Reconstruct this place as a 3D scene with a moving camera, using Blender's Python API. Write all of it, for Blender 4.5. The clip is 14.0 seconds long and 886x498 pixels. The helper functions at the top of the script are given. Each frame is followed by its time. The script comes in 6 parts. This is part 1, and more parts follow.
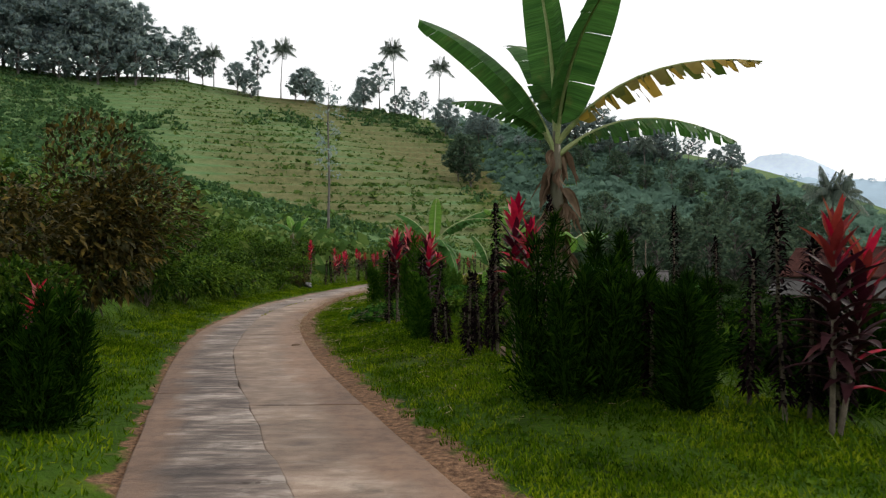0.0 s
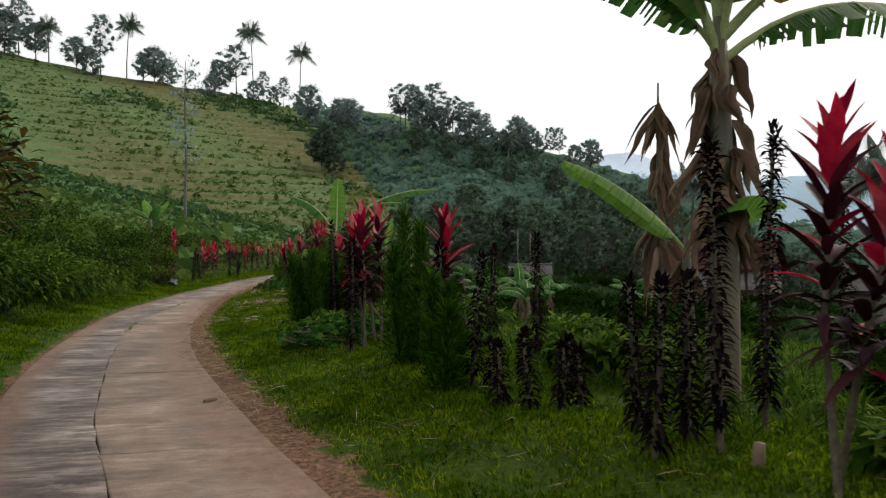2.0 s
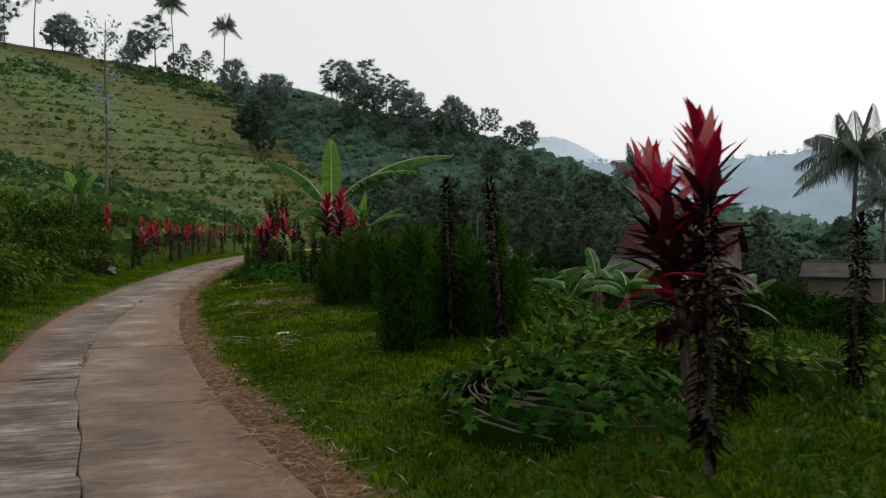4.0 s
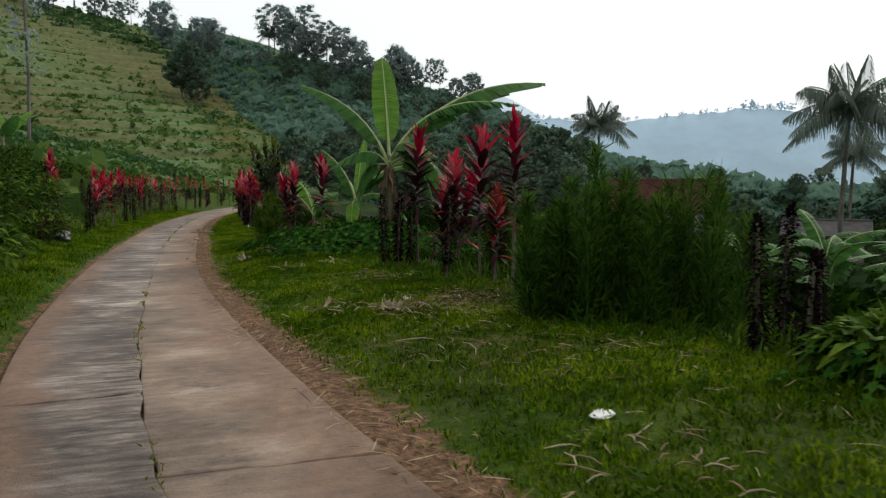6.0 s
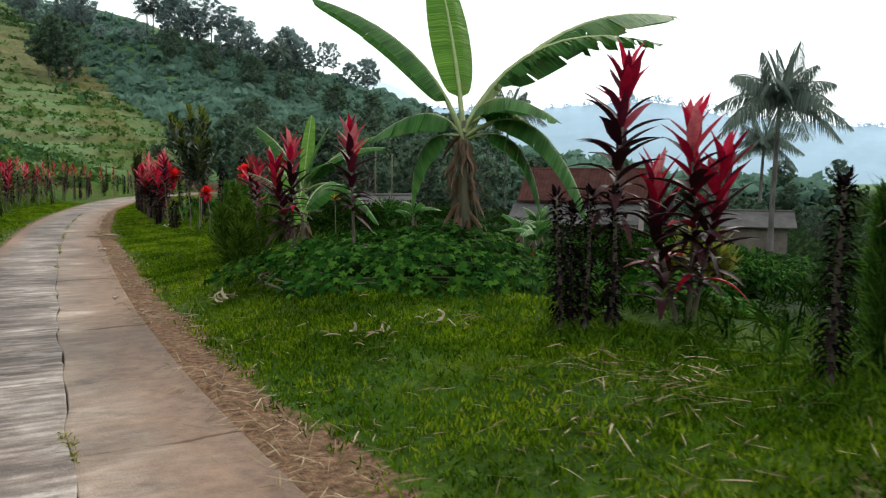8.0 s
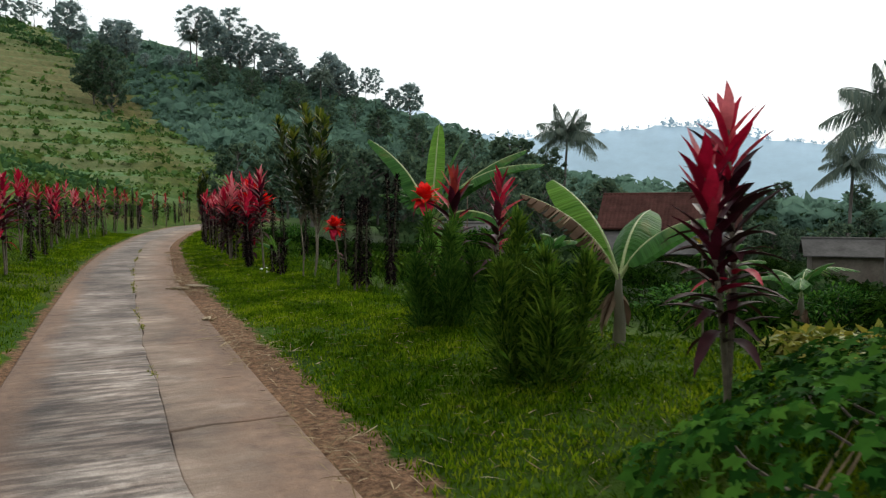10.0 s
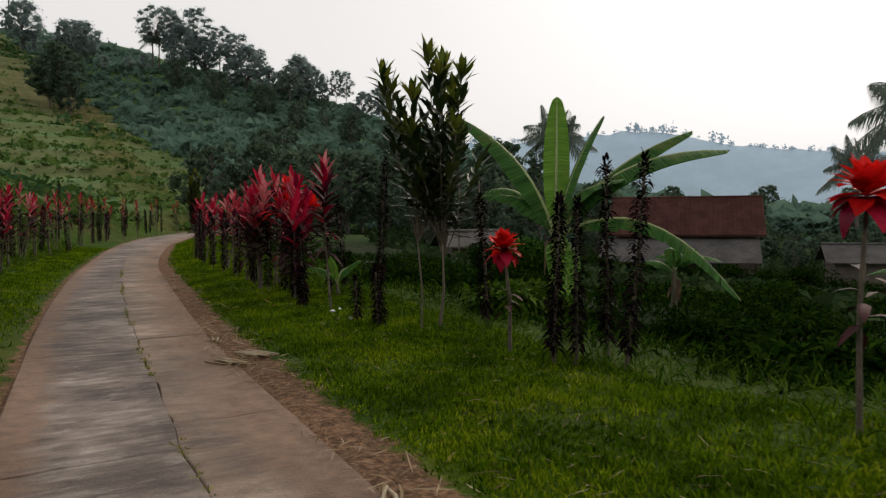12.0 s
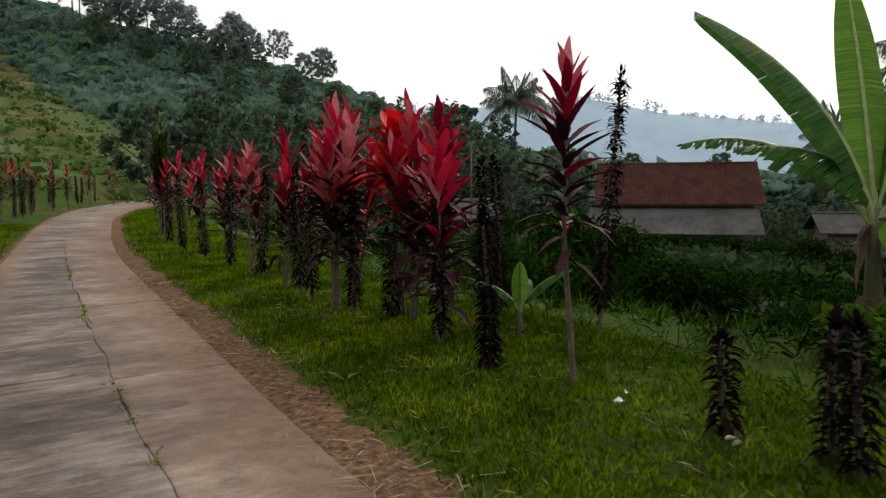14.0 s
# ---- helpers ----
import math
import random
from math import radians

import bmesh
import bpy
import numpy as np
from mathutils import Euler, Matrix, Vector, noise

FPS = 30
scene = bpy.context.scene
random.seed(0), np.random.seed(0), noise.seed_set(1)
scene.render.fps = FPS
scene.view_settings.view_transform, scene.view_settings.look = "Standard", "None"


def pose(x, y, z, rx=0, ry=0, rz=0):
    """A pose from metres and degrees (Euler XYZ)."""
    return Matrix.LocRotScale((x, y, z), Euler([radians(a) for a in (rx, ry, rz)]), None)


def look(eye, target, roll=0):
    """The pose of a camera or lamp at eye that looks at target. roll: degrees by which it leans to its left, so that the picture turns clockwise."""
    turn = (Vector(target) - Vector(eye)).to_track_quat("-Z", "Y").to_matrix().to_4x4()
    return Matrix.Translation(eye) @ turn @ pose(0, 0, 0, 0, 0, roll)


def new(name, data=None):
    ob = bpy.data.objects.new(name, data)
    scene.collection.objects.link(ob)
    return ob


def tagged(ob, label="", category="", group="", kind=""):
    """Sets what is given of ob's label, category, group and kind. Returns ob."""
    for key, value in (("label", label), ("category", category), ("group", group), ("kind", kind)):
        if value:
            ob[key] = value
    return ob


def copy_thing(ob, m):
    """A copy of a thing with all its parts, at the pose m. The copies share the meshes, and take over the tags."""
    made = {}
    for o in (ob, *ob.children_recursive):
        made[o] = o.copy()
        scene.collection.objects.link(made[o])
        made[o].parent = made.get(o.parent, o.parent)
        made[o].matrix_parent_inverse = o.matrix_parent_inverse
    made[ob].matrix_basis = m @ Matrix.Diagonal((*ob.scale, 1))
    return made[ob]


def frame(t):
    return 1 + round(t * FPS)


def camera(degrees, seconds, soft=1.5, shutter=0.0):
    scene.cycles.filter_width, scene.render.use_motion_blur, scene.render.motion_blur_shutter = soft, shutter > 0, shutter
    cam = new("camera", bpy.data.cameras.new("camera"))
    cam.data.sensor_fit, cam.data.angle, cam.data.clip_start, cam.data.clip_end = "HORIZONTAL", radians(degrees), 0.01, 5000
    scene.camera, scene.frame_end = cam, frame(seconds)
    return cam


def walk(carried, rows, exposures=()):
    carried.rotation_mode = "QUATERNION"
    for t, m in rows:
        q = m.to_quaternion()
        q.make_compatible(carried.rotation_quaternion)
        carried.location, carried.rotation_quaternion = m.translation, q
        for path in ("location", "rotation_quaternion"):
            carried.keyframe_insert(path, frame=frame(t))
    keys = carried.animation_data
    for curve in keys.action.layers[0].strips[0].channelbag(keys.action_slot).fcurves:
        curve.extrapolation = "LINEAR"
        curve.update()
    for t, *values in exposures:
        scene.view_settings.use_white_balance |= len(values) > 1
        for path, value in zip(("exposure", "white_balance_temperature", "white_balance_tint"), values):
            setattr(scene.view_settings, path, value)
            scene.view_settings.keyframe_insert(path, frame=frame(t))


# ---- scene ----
# ---------------- camera ----------------
cam = camera(60.0, 14.0, soft=1.25, shutter=0.12)
PATH = [
    (0.0, pose(0.000, 0.000, 1.146, 90.95, 0.38, 0.00)),
    (0.5, pose(-0.342, 1.120, 1.155, 90.68, 0.52, -1.29)),
    (1.0, pose(-0.694, 2.250, 1.131, 90.50, 0.53, -4.09)),
    (1.5, pose(-1.014, 3.325, 1.123, 90.54, 0.44, -8.10)),
    (2.0, pose(-1.355, 4.426, 1.140, 90.36, 0.35, -10.56)),
    (2.5, pose(-1.672, 5.602, 1.152, 89.99, 0.35, -11.40)),
    (3.0, pose(-2.006, 6.805, 1.138, 89.52, 0.45, -12.86)),
    (5.5, pose(-3.801, 13.282, 1.136, 87.30, -0.10, -20.25)),
    (6.0, pose(-4.072, 14.643, 1.137, 85.71, -0.05, -21.18)),
    (6.5, pose(-4.267, 16.037, 1.125, 84.62, -0.19, -22.22)),
    (7.0, pose(-4.298, 17.399, 1.118, 84.14, 0.20, -24.02)),
    (7.5, pose(-4.303, 18.814, 1.130, 84.41, 0.25, -26.93)),
    (8.0, pose(-4.292, 20.187, 1.130, 84.93, -0.22, -29.62)),
    (8.5, pose(-4.292, 21.612, 1.179, 85.12, -0.40, -28.62)),
    (9.0, pose(-4.362, 22.967, 1.158, 85.80, -0.21, -26.27)),
    (11.5, pose(-4.355, 29.538, 1.138, 87.75, 0.43, -29.59)),
    (12.0, pose(-4.268, 30.832, 1.151, 87.35, 0.41, -29.86)),
    (12.5, pose(-4.198, 32.141, 1.161, 86.62, 0.37, -29.45)),
    (13.0, pose(-4.154, 33.487, 1.129, 86.11, 0.92, -30.28)),
    (13.5, pose(-4.049, 34.849, 1.117, 85.62, 0.67, -32.61)),
    (14.0, pose(-3.895, 36.263, 1.148, 84.91, 0.38, -34.77)),
]
EXPO = [(0.0, -0.84, 6550, 10), (1.5, -0.91, 6550, 10), (3.0, -1.28, 6550, 10), (5.5, -1.42, 6600, 9), (6.5, -0.74, 6220, 4), (9.0, -0.48, 6200, 4), (11.5, -1.42, 6700, 10), (13.0, -1.36, 6850, 13), (14.0, -1.10, 6750, 11)]
walk(cam, PATH, EXPO)

# ---------------- sky and sun ----------------
world = bpy.data.worlds.new("world")
scene.world = world
world.use_nodes = True
wn, wl = world.node_tree.nodes, world.node_tree.links
sky = wn.new("ShaderNodeTexSky")
sky.sky_type, sky.sun_disc = "NISHITA", False
sky.sun_elevation, sky.sun_rotation = radians(36), radians(62)
sky.air_density, sky.dust_density, sky.ozone_density = 1.0, 7.0, 1.0
whiten = wn.new("ShaderNodeHueSaturation")
whiten.inputs["Saturation"].default_value = 0.10
wl.new(sky.outputs[0], whiten.inputs["Color"])
cloud = wn.new("ShaderNodeMix")
cloud.data_type = "RGBA"
cloud.inputs[0].default_value = 0.68
cloud.inputs[7].default_value = (16.5, 16.6, 16.9, 1)
wl.new(whiten.outputs[0], cloud.inputs[6])
wl.new(cloud.outputs[2], wn["Background"].inputs[0])
wn["Background"].inputs[1].default_value = 0.17
sun = new("sun", bpy.data.lights.new("sun", "SUN"))
sun.data.energy, sun.data.angle, sun.data.color = 2.4, radians(24), (1.0, 0.91, 0.74)
sun.matrix_world = look((60 * math.sin(radians(62)), 60 * math.cos(radians(62)), 43.6), (0, 0, 0))

rng = np.random.default_rng(7)

# ---------------- materials ----------------


def material(name):
    m = bpy.data.materials.new(name)
    m.use_nodes = True
    return m, m.node_tree.nodes, m.node_tree.links, m.node_tree.nodes["Principled BSDF"]


def noise_tex(n, l, scale, detail=4.0, stretch=None, vec=None, rough=0.6):
    tex = n.new("ShaderNodeTexNoise")
    tex.inputs["Scale"].default_value, tex.inputs["Detail"].default_value = scale, detail
    tex.inputs["Roughness"].default_value = rough
    if vec is None:
        vec = n.new("ShaderNodeNewGeometry").outputs["Position"]
    if stretch:
        mp = n.new("ShaderNodeMapping")
        mp.inputs["Scale"].default_value = stretch
        l.new(vec, mp.inputs["Vector"])
        vec = mp.outputs[0]
    l.new(vec, tex.inputs["Vector"])
    return tex.outputs["Fac"]


def ramp(n, l, fac, *stops):
    r = n.new("ShaderNodeValToRGB")
    e = r.color_ramp.elements
    while len(e) < len(stops):
        e.new(0.5)
    for el, (p, c) in zip(e, stops):
        el.position, el.color = p, (*c, 1)
    l.new(fac, r.inputs[0])
    return r.outputs[0]


def mix(n, l, fac, a, b, blend="MIX"):
    m = n.new("ShaderNodeMix")
    m.data_type, m.blend_type = "RGBA", blend
    for sock, v in ((m.inputs[0], fac), (m.inputs[6], a), (m.inputs[7], b)):
        if isinstance(v, (int, float)):
            sock.default_value = v
        elif isinstance(v, tuple):
            sock.default_value = (*v, 1)
        else:
            l.new(v, sock)
    return m.outputs[2]


def bump(n, l, bsdf, height, strength=0.4, dist=0.02):
    b = n.new("ShaderNodeBump")
    b.inputs["Strength"].default_value, b.inputs["Distance"].default_value = strength, dist
    l.new(height, b.inputs["Height"])
    l.new(b.outputs[0], bsdf.inputs["Normal"])


def leaf_material(name, dark, mid, light, rough=0.45, through_light=0.25, island=True, grain=14.0, gloss=0.08, patches=False):
    """A leaf: colour by leaf, mottled, with some light coming through."""
    m, n, l, b = material(name)
    if island:
        f = n.new("ShaderNodeNewGeometry").outputs["Random Per Island"]
    else:
        f = n.new("ShaderNodeObjectInfo").outputs["Random"]
    c = ramp(n, l, f, (0.0, dark), (0.5, mid), (1.0, light))
    sp = noise_tex(n, l, grain, 3)
    c = mix(n, l, 0.55, c, ramp(n, l, sp, (0.3, (0.55, 0.55, 0.55)), (0.7, (1.3, 1.3, 1.2))), "MULTIPLY")
    if patches:
        c = mix(n, l, 0.85, c, ramp(n, l, noise_tex(n, l, 1.5, 5, None, None, 0.65), (0.38, (0.38, 0.50, 0.50)), (0.5, (1.0, 1.0, 1.0)), (0.62, (1.9, 1.55, 1.6))), "MULTIPLY")
    l.new(c, b.inputs["Base Color"])
    b.inputs["Roughness"].default_value = rough
    b.inputs["Specular IOR Level"].default_value = gloss
    bump(n, l, b, sp, 0.3, 0.01)
    t = n.new("ShaderNodeBsdfTranslucent")
    l.new(c, t.inputs["Color"])
    ms = n.new("ShaderNodeMixShader")
    ms.inputs[0].default_value = through_light
    l.new(b.outputs[0], ms.inputs[1])
    l.new(t.outputs[0], ms.inputs[2])
    l.new(ms.outputs[0], n["Material Output"].inputs["Surface"])
    return m


def blade_material(name, dark, light):
    """A banana blade: fine parallel veins and folds run out from the midrib."""
    m, n, l, b = material(name)
    own = n.new("ShaderNodeTexCoord").outputs["Object"]
    vein = noise_tex(n, l, 1.0, 3, (46.0, 1.2, 1.2), own, 0.6)
    fold = noise_tex(n, l, 1.0, 3, (11.0, 0.9, 0.9), own, 0.6)
    blot = noise_tex(n, l, 3.0, 4, None, own)
    c = ramp(n, l, fold, (0.3, dark), (0.7, light))
    c = mix(n, l, 0.6, c, ramp(n, l, vein, (0.35, (0.6, 0.6, 0.55)), (0.65, (1.35, 1.35, 1.3))), "MULTIPLY")
    c = mix(n, l, ramp(n, l, blot, (0.60, (0, 0, 0)), (0.78, (0.6, 0.6, 0.6))), c, (0.17, 0.15, 0.05))
    l.new(c, b.inputs["Base Color"])
    b.inputs["Roughness"].default_value = 0.42
    b.inputs["Specular IOR Level"].default_value = 0.05
    hh = n.new("ShaderNodeMath")
    hh.operation = "ADD"
    l.new(vein, hh.inputs[0])
    l.new(fold, hh.inputs[1])
    bump(n, l, b, hh.outputs[0], 0.8, 0.03)
    t = n.new("ShaderNodeBsdfTranslucent")
    l.new(c, t.inputs["Color"])
    ms = n.new("ShaderNodeMixShader")
    ms.inputs[0].default_value = 0.35
    l.new(b.outputs[0], ms.inputs[1])
    l.new(t.outputs[0], ms.inputs[2])
    l.new(ms.outputs[0], n["Material Output"].inputs["Surface"])
    return m


def plain_material(name, a, b_col, scale, rough=0.8, stretch=None, bumpy=0.4, dist=0.02, metallic=0.0, fine=6.0):
    m, n, l, b = material(name)
    f = noise_tex(n, l, scale, 5, stretch)
    g = noise_tex(n, l, scale * fine, 3, stretch)
    c = ramp(n, l, f, (0.3, a), (0.7, b_col))
    c = mix(n, l, 0.5, c, ramp(n, l, g, (0.3, (0.7, 0.7, 0.7)), (0.7, (1.25, 1.25, 1.25))), "MULTIPLY")
    l.new(c, b.inputs["Base Color"])
    b.inputs["Roughness"].default_value, b.inputs["Metallic"].default_value = rough, metallic
    bump(n, l, b, g, bumpy, dist)
    return m


def ground_material():
    m, n, l, b = material("grassy_ground")
    pos = n.new("ShaderNodeNewGeometry").outputs["Position"]
    big = noise_tex(n, l, 0.09, 4, (0.55, 1.0, 2.5), pos)
    med = noise_tex(n, l, 0.9, 5, None, pos, 0.65)
    fine = noise_tex(n, l, 22, 4, None, pos, 0.7)
    green = ramp(n, l, med, (0.3, (0.014, 0.034, 0.002)), (0.55, (0.036, 0.080, 0.003)), (0.75, (0.085, 0.115, 0.010)))
    dry = ramp(n, l, med, (0.3, (0.06, 0.065, 0.018)), (0.7, (0.14, 0.115, 0.045)))
    c = mix(n, l, ramp(n, l, big, (0.45, (0, 0, 0)), (0.7, (0.75, 0.75, 0.75))), green, dry)
    # paler hillside grass, lightened further to carry the distance haze
    hillside = n.new("ShaderNodeAttribute")
    hillside.attribute_name = "hill"
    pale = ramp(n, l, noise_tex(n, l, 0.35, 6, (0.5, 0.5, 2.0), pos, 0.7), (0.3, (0.045, 0.10, 0.034)), (0.5, (0.082, 0.155, 0.058)), (0.7, (0.14, 0.195, 0.09)))
    c = mix(n, l, hillside.outputs["Fac"], c, pale)
    step = n.new("ShaderNodeAttribute")
    step.attribute_name = "riser"
    c = mix(n, l, step.outputs["Fac"], c, ramp(n, l, med, (0.3, (0.09, 0.085, 0.035)), (0.7, (0.20, 0.15, 0.08))))
    # near-black mix puts the shade under the dense garden growth into the ground colour
    garden_shade = n.new("ShaderNodeAttribute")
    garden_shade.attribute_name = "garden"
    c = mix(n, l, garden_shade.outputs["Fac"], c, ramp(n, l, med, (0.3, (0.006, 0.012, 0.003)), (0.7, (0.018, 0.032, 0.007))))
    soil = n.new("ShaderNodeAttribute")
    soil.attribute_name = "soil"
    add = n.new("ShaderNodeMath")
    add.operation = "ADD"
    l.new(soil.outputs["Fac"], add.inputs[0])
    l.new(noise_tex(n, l, 3.5, 5, None, pos), add.inputs[1])
    sm = ramp(n, l, add.outputs[0], (0.88, (0, 0, 0)), (1.02, (1, 1, 1)))
    earth = ramp(n, l, fine, (0.3, (0.075, 0.041, 0.024)), (0.7, (0.24, 0.140, 0.085)))
    c = mix(n, l, sm, c, earth)
    c = mix(n, l, 0.6, c, ramp(n, l, fine, (0.3, (0.45, 0.45, 0.45)), (0.7, (1.4, 1.4, 1.3))), "MULTIPLY")
    l.new(c, b.inputs["Base Color"])
    b.inputs["Roughness"].default_value = 0.95
    b.inputs["Specular IOR Level"].default_value = 0.1
    bump(n, l, b, fine, 0.8, 0.06)
    return m


def concrete_material():
    m, n, l, b = material("worn_concrete")
    pos = n.new("ShaderNodeNewGeometry").outputs["Position"]
    wear = noise_tex(n, l, 1.0, 6, (1.1, 1.7, 1.0), pos, 0.7)
    grit = noise_tex(n, l, 60, 4, None, pos, 0.7)
    info = n.new("ShaderNodeObjectInfo").outputs["Random"]
    lane = n.new("ShaderNodeAttribute")
    lane.attribute_name = "lane"
    grey = ramp(n, l, wear, (0.36, (0.058, 0.042, 0.036)), (0.46, (0.115, 0.087, 0.073)), (0.54, (0.175, 0.138, 0.116)), (0.64, (0.30, 0.255, 0.225)))
    tan = ramp(n, l, wear, (0.34, (0.105, 0.071, 0.052)), (0.47, (0.175, 0.124, 0.092)), (0.56, (0.235, 0.172, 0.130)), (0.68, (0.36, 0.29, 0.235)))
    c = mix(n, l, ramp(n, l, lane.outputs["Fac"], (0.0, (0, 0, 0)), (0.25, (1, 1, 1))), tan, grey)
    # broom marks, worn pale scuffs and dark damp blots
    hair = noise_tex(n, l, 1.0, 5, (2.4, 15.0, 1.0), pos, 0.62)
    patch = noise_tex(n, l, 0.8, 4, (1.0, 0.55, 1.0), pos)
    share = mix(n, l, lane.outputs["Fac"], (0.18, 0.18, 0.18), (0.72, 0.72, 0.72))
    c = mix(n, l, mix(n, l, 1.0, ramp(n, l, patch, (0.38, (0.25, 0.25, 0.25)), (0.56, (0.95, 0.95, 0.95))), share, "MULTIPLY"), c, ramp(n, l, hair, (0.41, (0.32, 0.30, 0.31)), (0.50, (0.95, 0.95, 0.95)), (0.58, (2.0, 2.05, 2.1))), "MULTIPLY")
    spots = noise_tex(n, l, 1.0, 6, (2.6, 6.0, 1.0), pos, 0.7)
    c = mix(n, l, mix(n, l, 1.0, ramp(n, l, spots, (0.55, (0, 0, 0)), (0.64, (0.6, 0.6, 0.6))), mix(n, l, ramp(n, l, lane.outputs["Fac"], (0.0, (0, 0, 0)), (0.25, (1, 1, 1))), (0.35, 0.35, 0.35), (1.0, 1.0, 1.0)), "MULTIPLY"), c, (0.34, 0.30, 0.27))
    c = mix(n, l, ramp(n, l, noise_tex(n, l, 1.0, 6, (2.0, 3.0, 1.0), pos, 0.72), (0.34, (0.7, 0.7, 0.7)), (0.44, (0, 0, 0))), c, (0.065, 0.049, 0.040))
    c = mix(n, l, 0.22, c, ramp(n, l, grit, (0.3, (0.6, 0.6, 0.6)), (0.7, (1.3, 1.3, 1.3))), "MULTIPLY")
    c = mix(n, l, 0.5, c, ramp(n, l, info, (0.0, (0.8, 0.78, 0.76)), (1.0, (1.1, 1.08, 1.05))), "MULTIPLY")
    side = n.new("ShaderNodeAttribute")
    side.attribute_name = "edge"
    add = n.new("ShaderNodeMath")
    add.operation = "ADD"
    l.new(side.outputs["Fac"], add.inputs[0])
    l.new(noise_tex(n, l, 2.2, 5, None, pos), add.inputs[1])
    mud = ramp(n, l, add.outputs[0], (0.66, (0, 0, 0)), (1.08, (0.92, 0.92, 0.92)))
    dirt = ramp(n, l, noise_tex(n, l, 9.0, 5, None, pos, 0.7), (0.3, (0.11, 0.064, 0.040)), (0.7, (0.235, 0.142, 0.092)))
    c = mix(n, l, mud, c, dirt)
    stain = noise_tex(n, l, 0.45, 4, (1.6, 0.7, 1.0), pos, 0.55)
    c = mix(n, l, 0.7, c, ramp(n, l, stain, (0.35, (0.42, 0.40, 0.38)), (0.6, (1.2, 1.18, 1.15))), "MULTIPLY")
    l.new(c, b.inputs["Base Color"])
    b.inputs["Roughness"].default_value = 0.82
    hh = n.new("ShaderNodeMath")
    hh.operation = "ADD"
    l.new(hair, hh.inputs[0])
    l.new(grit, hh.inputs[1])
    bump(n, l, b, hh.outputs[0], 0.5, 0.02)
    return m


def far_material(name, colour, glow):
    """Distant forest with its bright haze put into the base colour and a glow."""
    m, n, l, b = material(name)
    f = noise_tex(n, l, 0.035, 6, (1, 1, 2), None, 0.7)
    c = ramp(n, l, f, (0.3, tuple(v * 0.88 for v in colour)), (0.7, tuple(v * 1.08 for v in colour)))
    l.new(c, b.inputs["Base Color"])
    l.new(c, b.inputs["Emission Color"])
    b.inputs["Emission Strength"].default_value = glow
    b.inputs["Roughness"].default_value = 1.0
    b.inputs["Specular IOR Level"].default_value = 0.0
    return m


M_GROUND = ground_material()
M_CONCRETE = concrete_material()
M_GRASS = leaf_material("grass_blade", (0.020, 0.046, 0.002), (0.068, 0.138, 0.003), (0.165, 0.225, 0.012), 0.8, 0.45, gloss=0.0, patches=True)
M_STRAW = leaf_material("dry_straw", (0.10, 0.062, 0.032), (0.22, 0.155, 0.088), (0.42, 0.33, 0.22), 0.7, 0.15)
M_HUSK = leaf_material("dry_leaf_husk", (0.14, 0.10, 0.06), (0.36, 0.29, 0.20), (0.58, 0.50, 0.38), 0.7, 0.15)
M_RED = leaf_material("crimson_leaf", (0.13, 0.0036, 0.022), (0.35, 0.006, 0.030), (0.54, 0.016, 0.058), 0.42, 0.3, False, 30.0, gloss=0.10)
M_PINK = leaf_material("pale_crimson_leaf", (0.38, 0.028, 0.055), (0.50, 0.07, 0.10), (0.60, 0.22, 0.24), 0.45, 0.3, False, 30.0)
M_ORANGE = leaf_material("rusty_red_leaf", (0.15, 0.015, 0.02), (0.30, 0.04, 0.03), (0.38, 0.10, 0.06), 0.45, 0.25, False)
M_DARKRED = leaf_material("dark_crimson_leaf", (0.020, 0.005, 0.010), (0.050, 0.007, 0.017), (0.11, 0.014, 0.032), 0.42, 0.2, False, 30.0)
M_MAROON = leaf_material("maroon_leaf", (0.0112, 0.0064, 0.0080), (0.0280, 0.0096, 0.0128), (0.0720, 0.0240, 0.0256), 0.5, 0.12, gloss=0.05)
M_SCARLET = leaf_material("scarlet_leaf", (0.42, 0.006, 0.006), (0.68, 0.010, 0.010), (0.80, 0.030, 0.022), 0.45, 0.35, False, 30.0)
M_PURPLE = leaf_material("dark_purple_leaf", (0.004, 0.003, 0.004), (0.008, 0.005, 0.006), (0.026, 0.016, 0.017), 0.7, 0.05, gloss=0.0)
M_STEM = plain_material("plant_stem", (0.065, 0.052, 0.036), (0.16, 0.13, 0.092), 20, 0.9)
M_SHRUB = leaf_material("feathery_green", (0.008, 0.030, 0.003), (0.024, 0.072, 0.006), (0.070, 0.150, 0.012), 0.7, 0.4, gloss=0.02)
# darker copy of feathery_green for the nearest shrubs, deep shade in the colour
M_SHRUBDARK = leaf_material("feathery_shaded_green", (0.003, 0.010, 0.002), (0.008, 0.026, 0.003), (0.028, 0.062, 0.006), 0.8, 0.15, gloss=0.0)
M_SHRUBPALE = leaf_material("feathery_olive_green", (0.014, 0.044, 0.006), (0.038, 0.092, 0.012), (0.085, 0.155, 0.020), 0.7, 0.45, gloss=0.02)
M_FERN = leaf_material("fern_green", (0.016, 0.042, 0.002), (0.034, 0.085, 0.004), (0.085, 0.14, 0.010), 0.6, 0.3, gloss=0.03)
M_VINE = leaf_material("vine_leaf", (0.006, 0.026, 0.004), (0.022, 0.078, 0.010), (0.070, 0.160, 0.020), 0.6, 0.25, gloss=0.01)
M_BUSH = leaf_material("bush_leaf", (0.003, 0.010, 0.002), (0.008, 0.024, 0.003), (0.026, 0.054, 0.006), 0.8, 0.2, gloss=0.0)
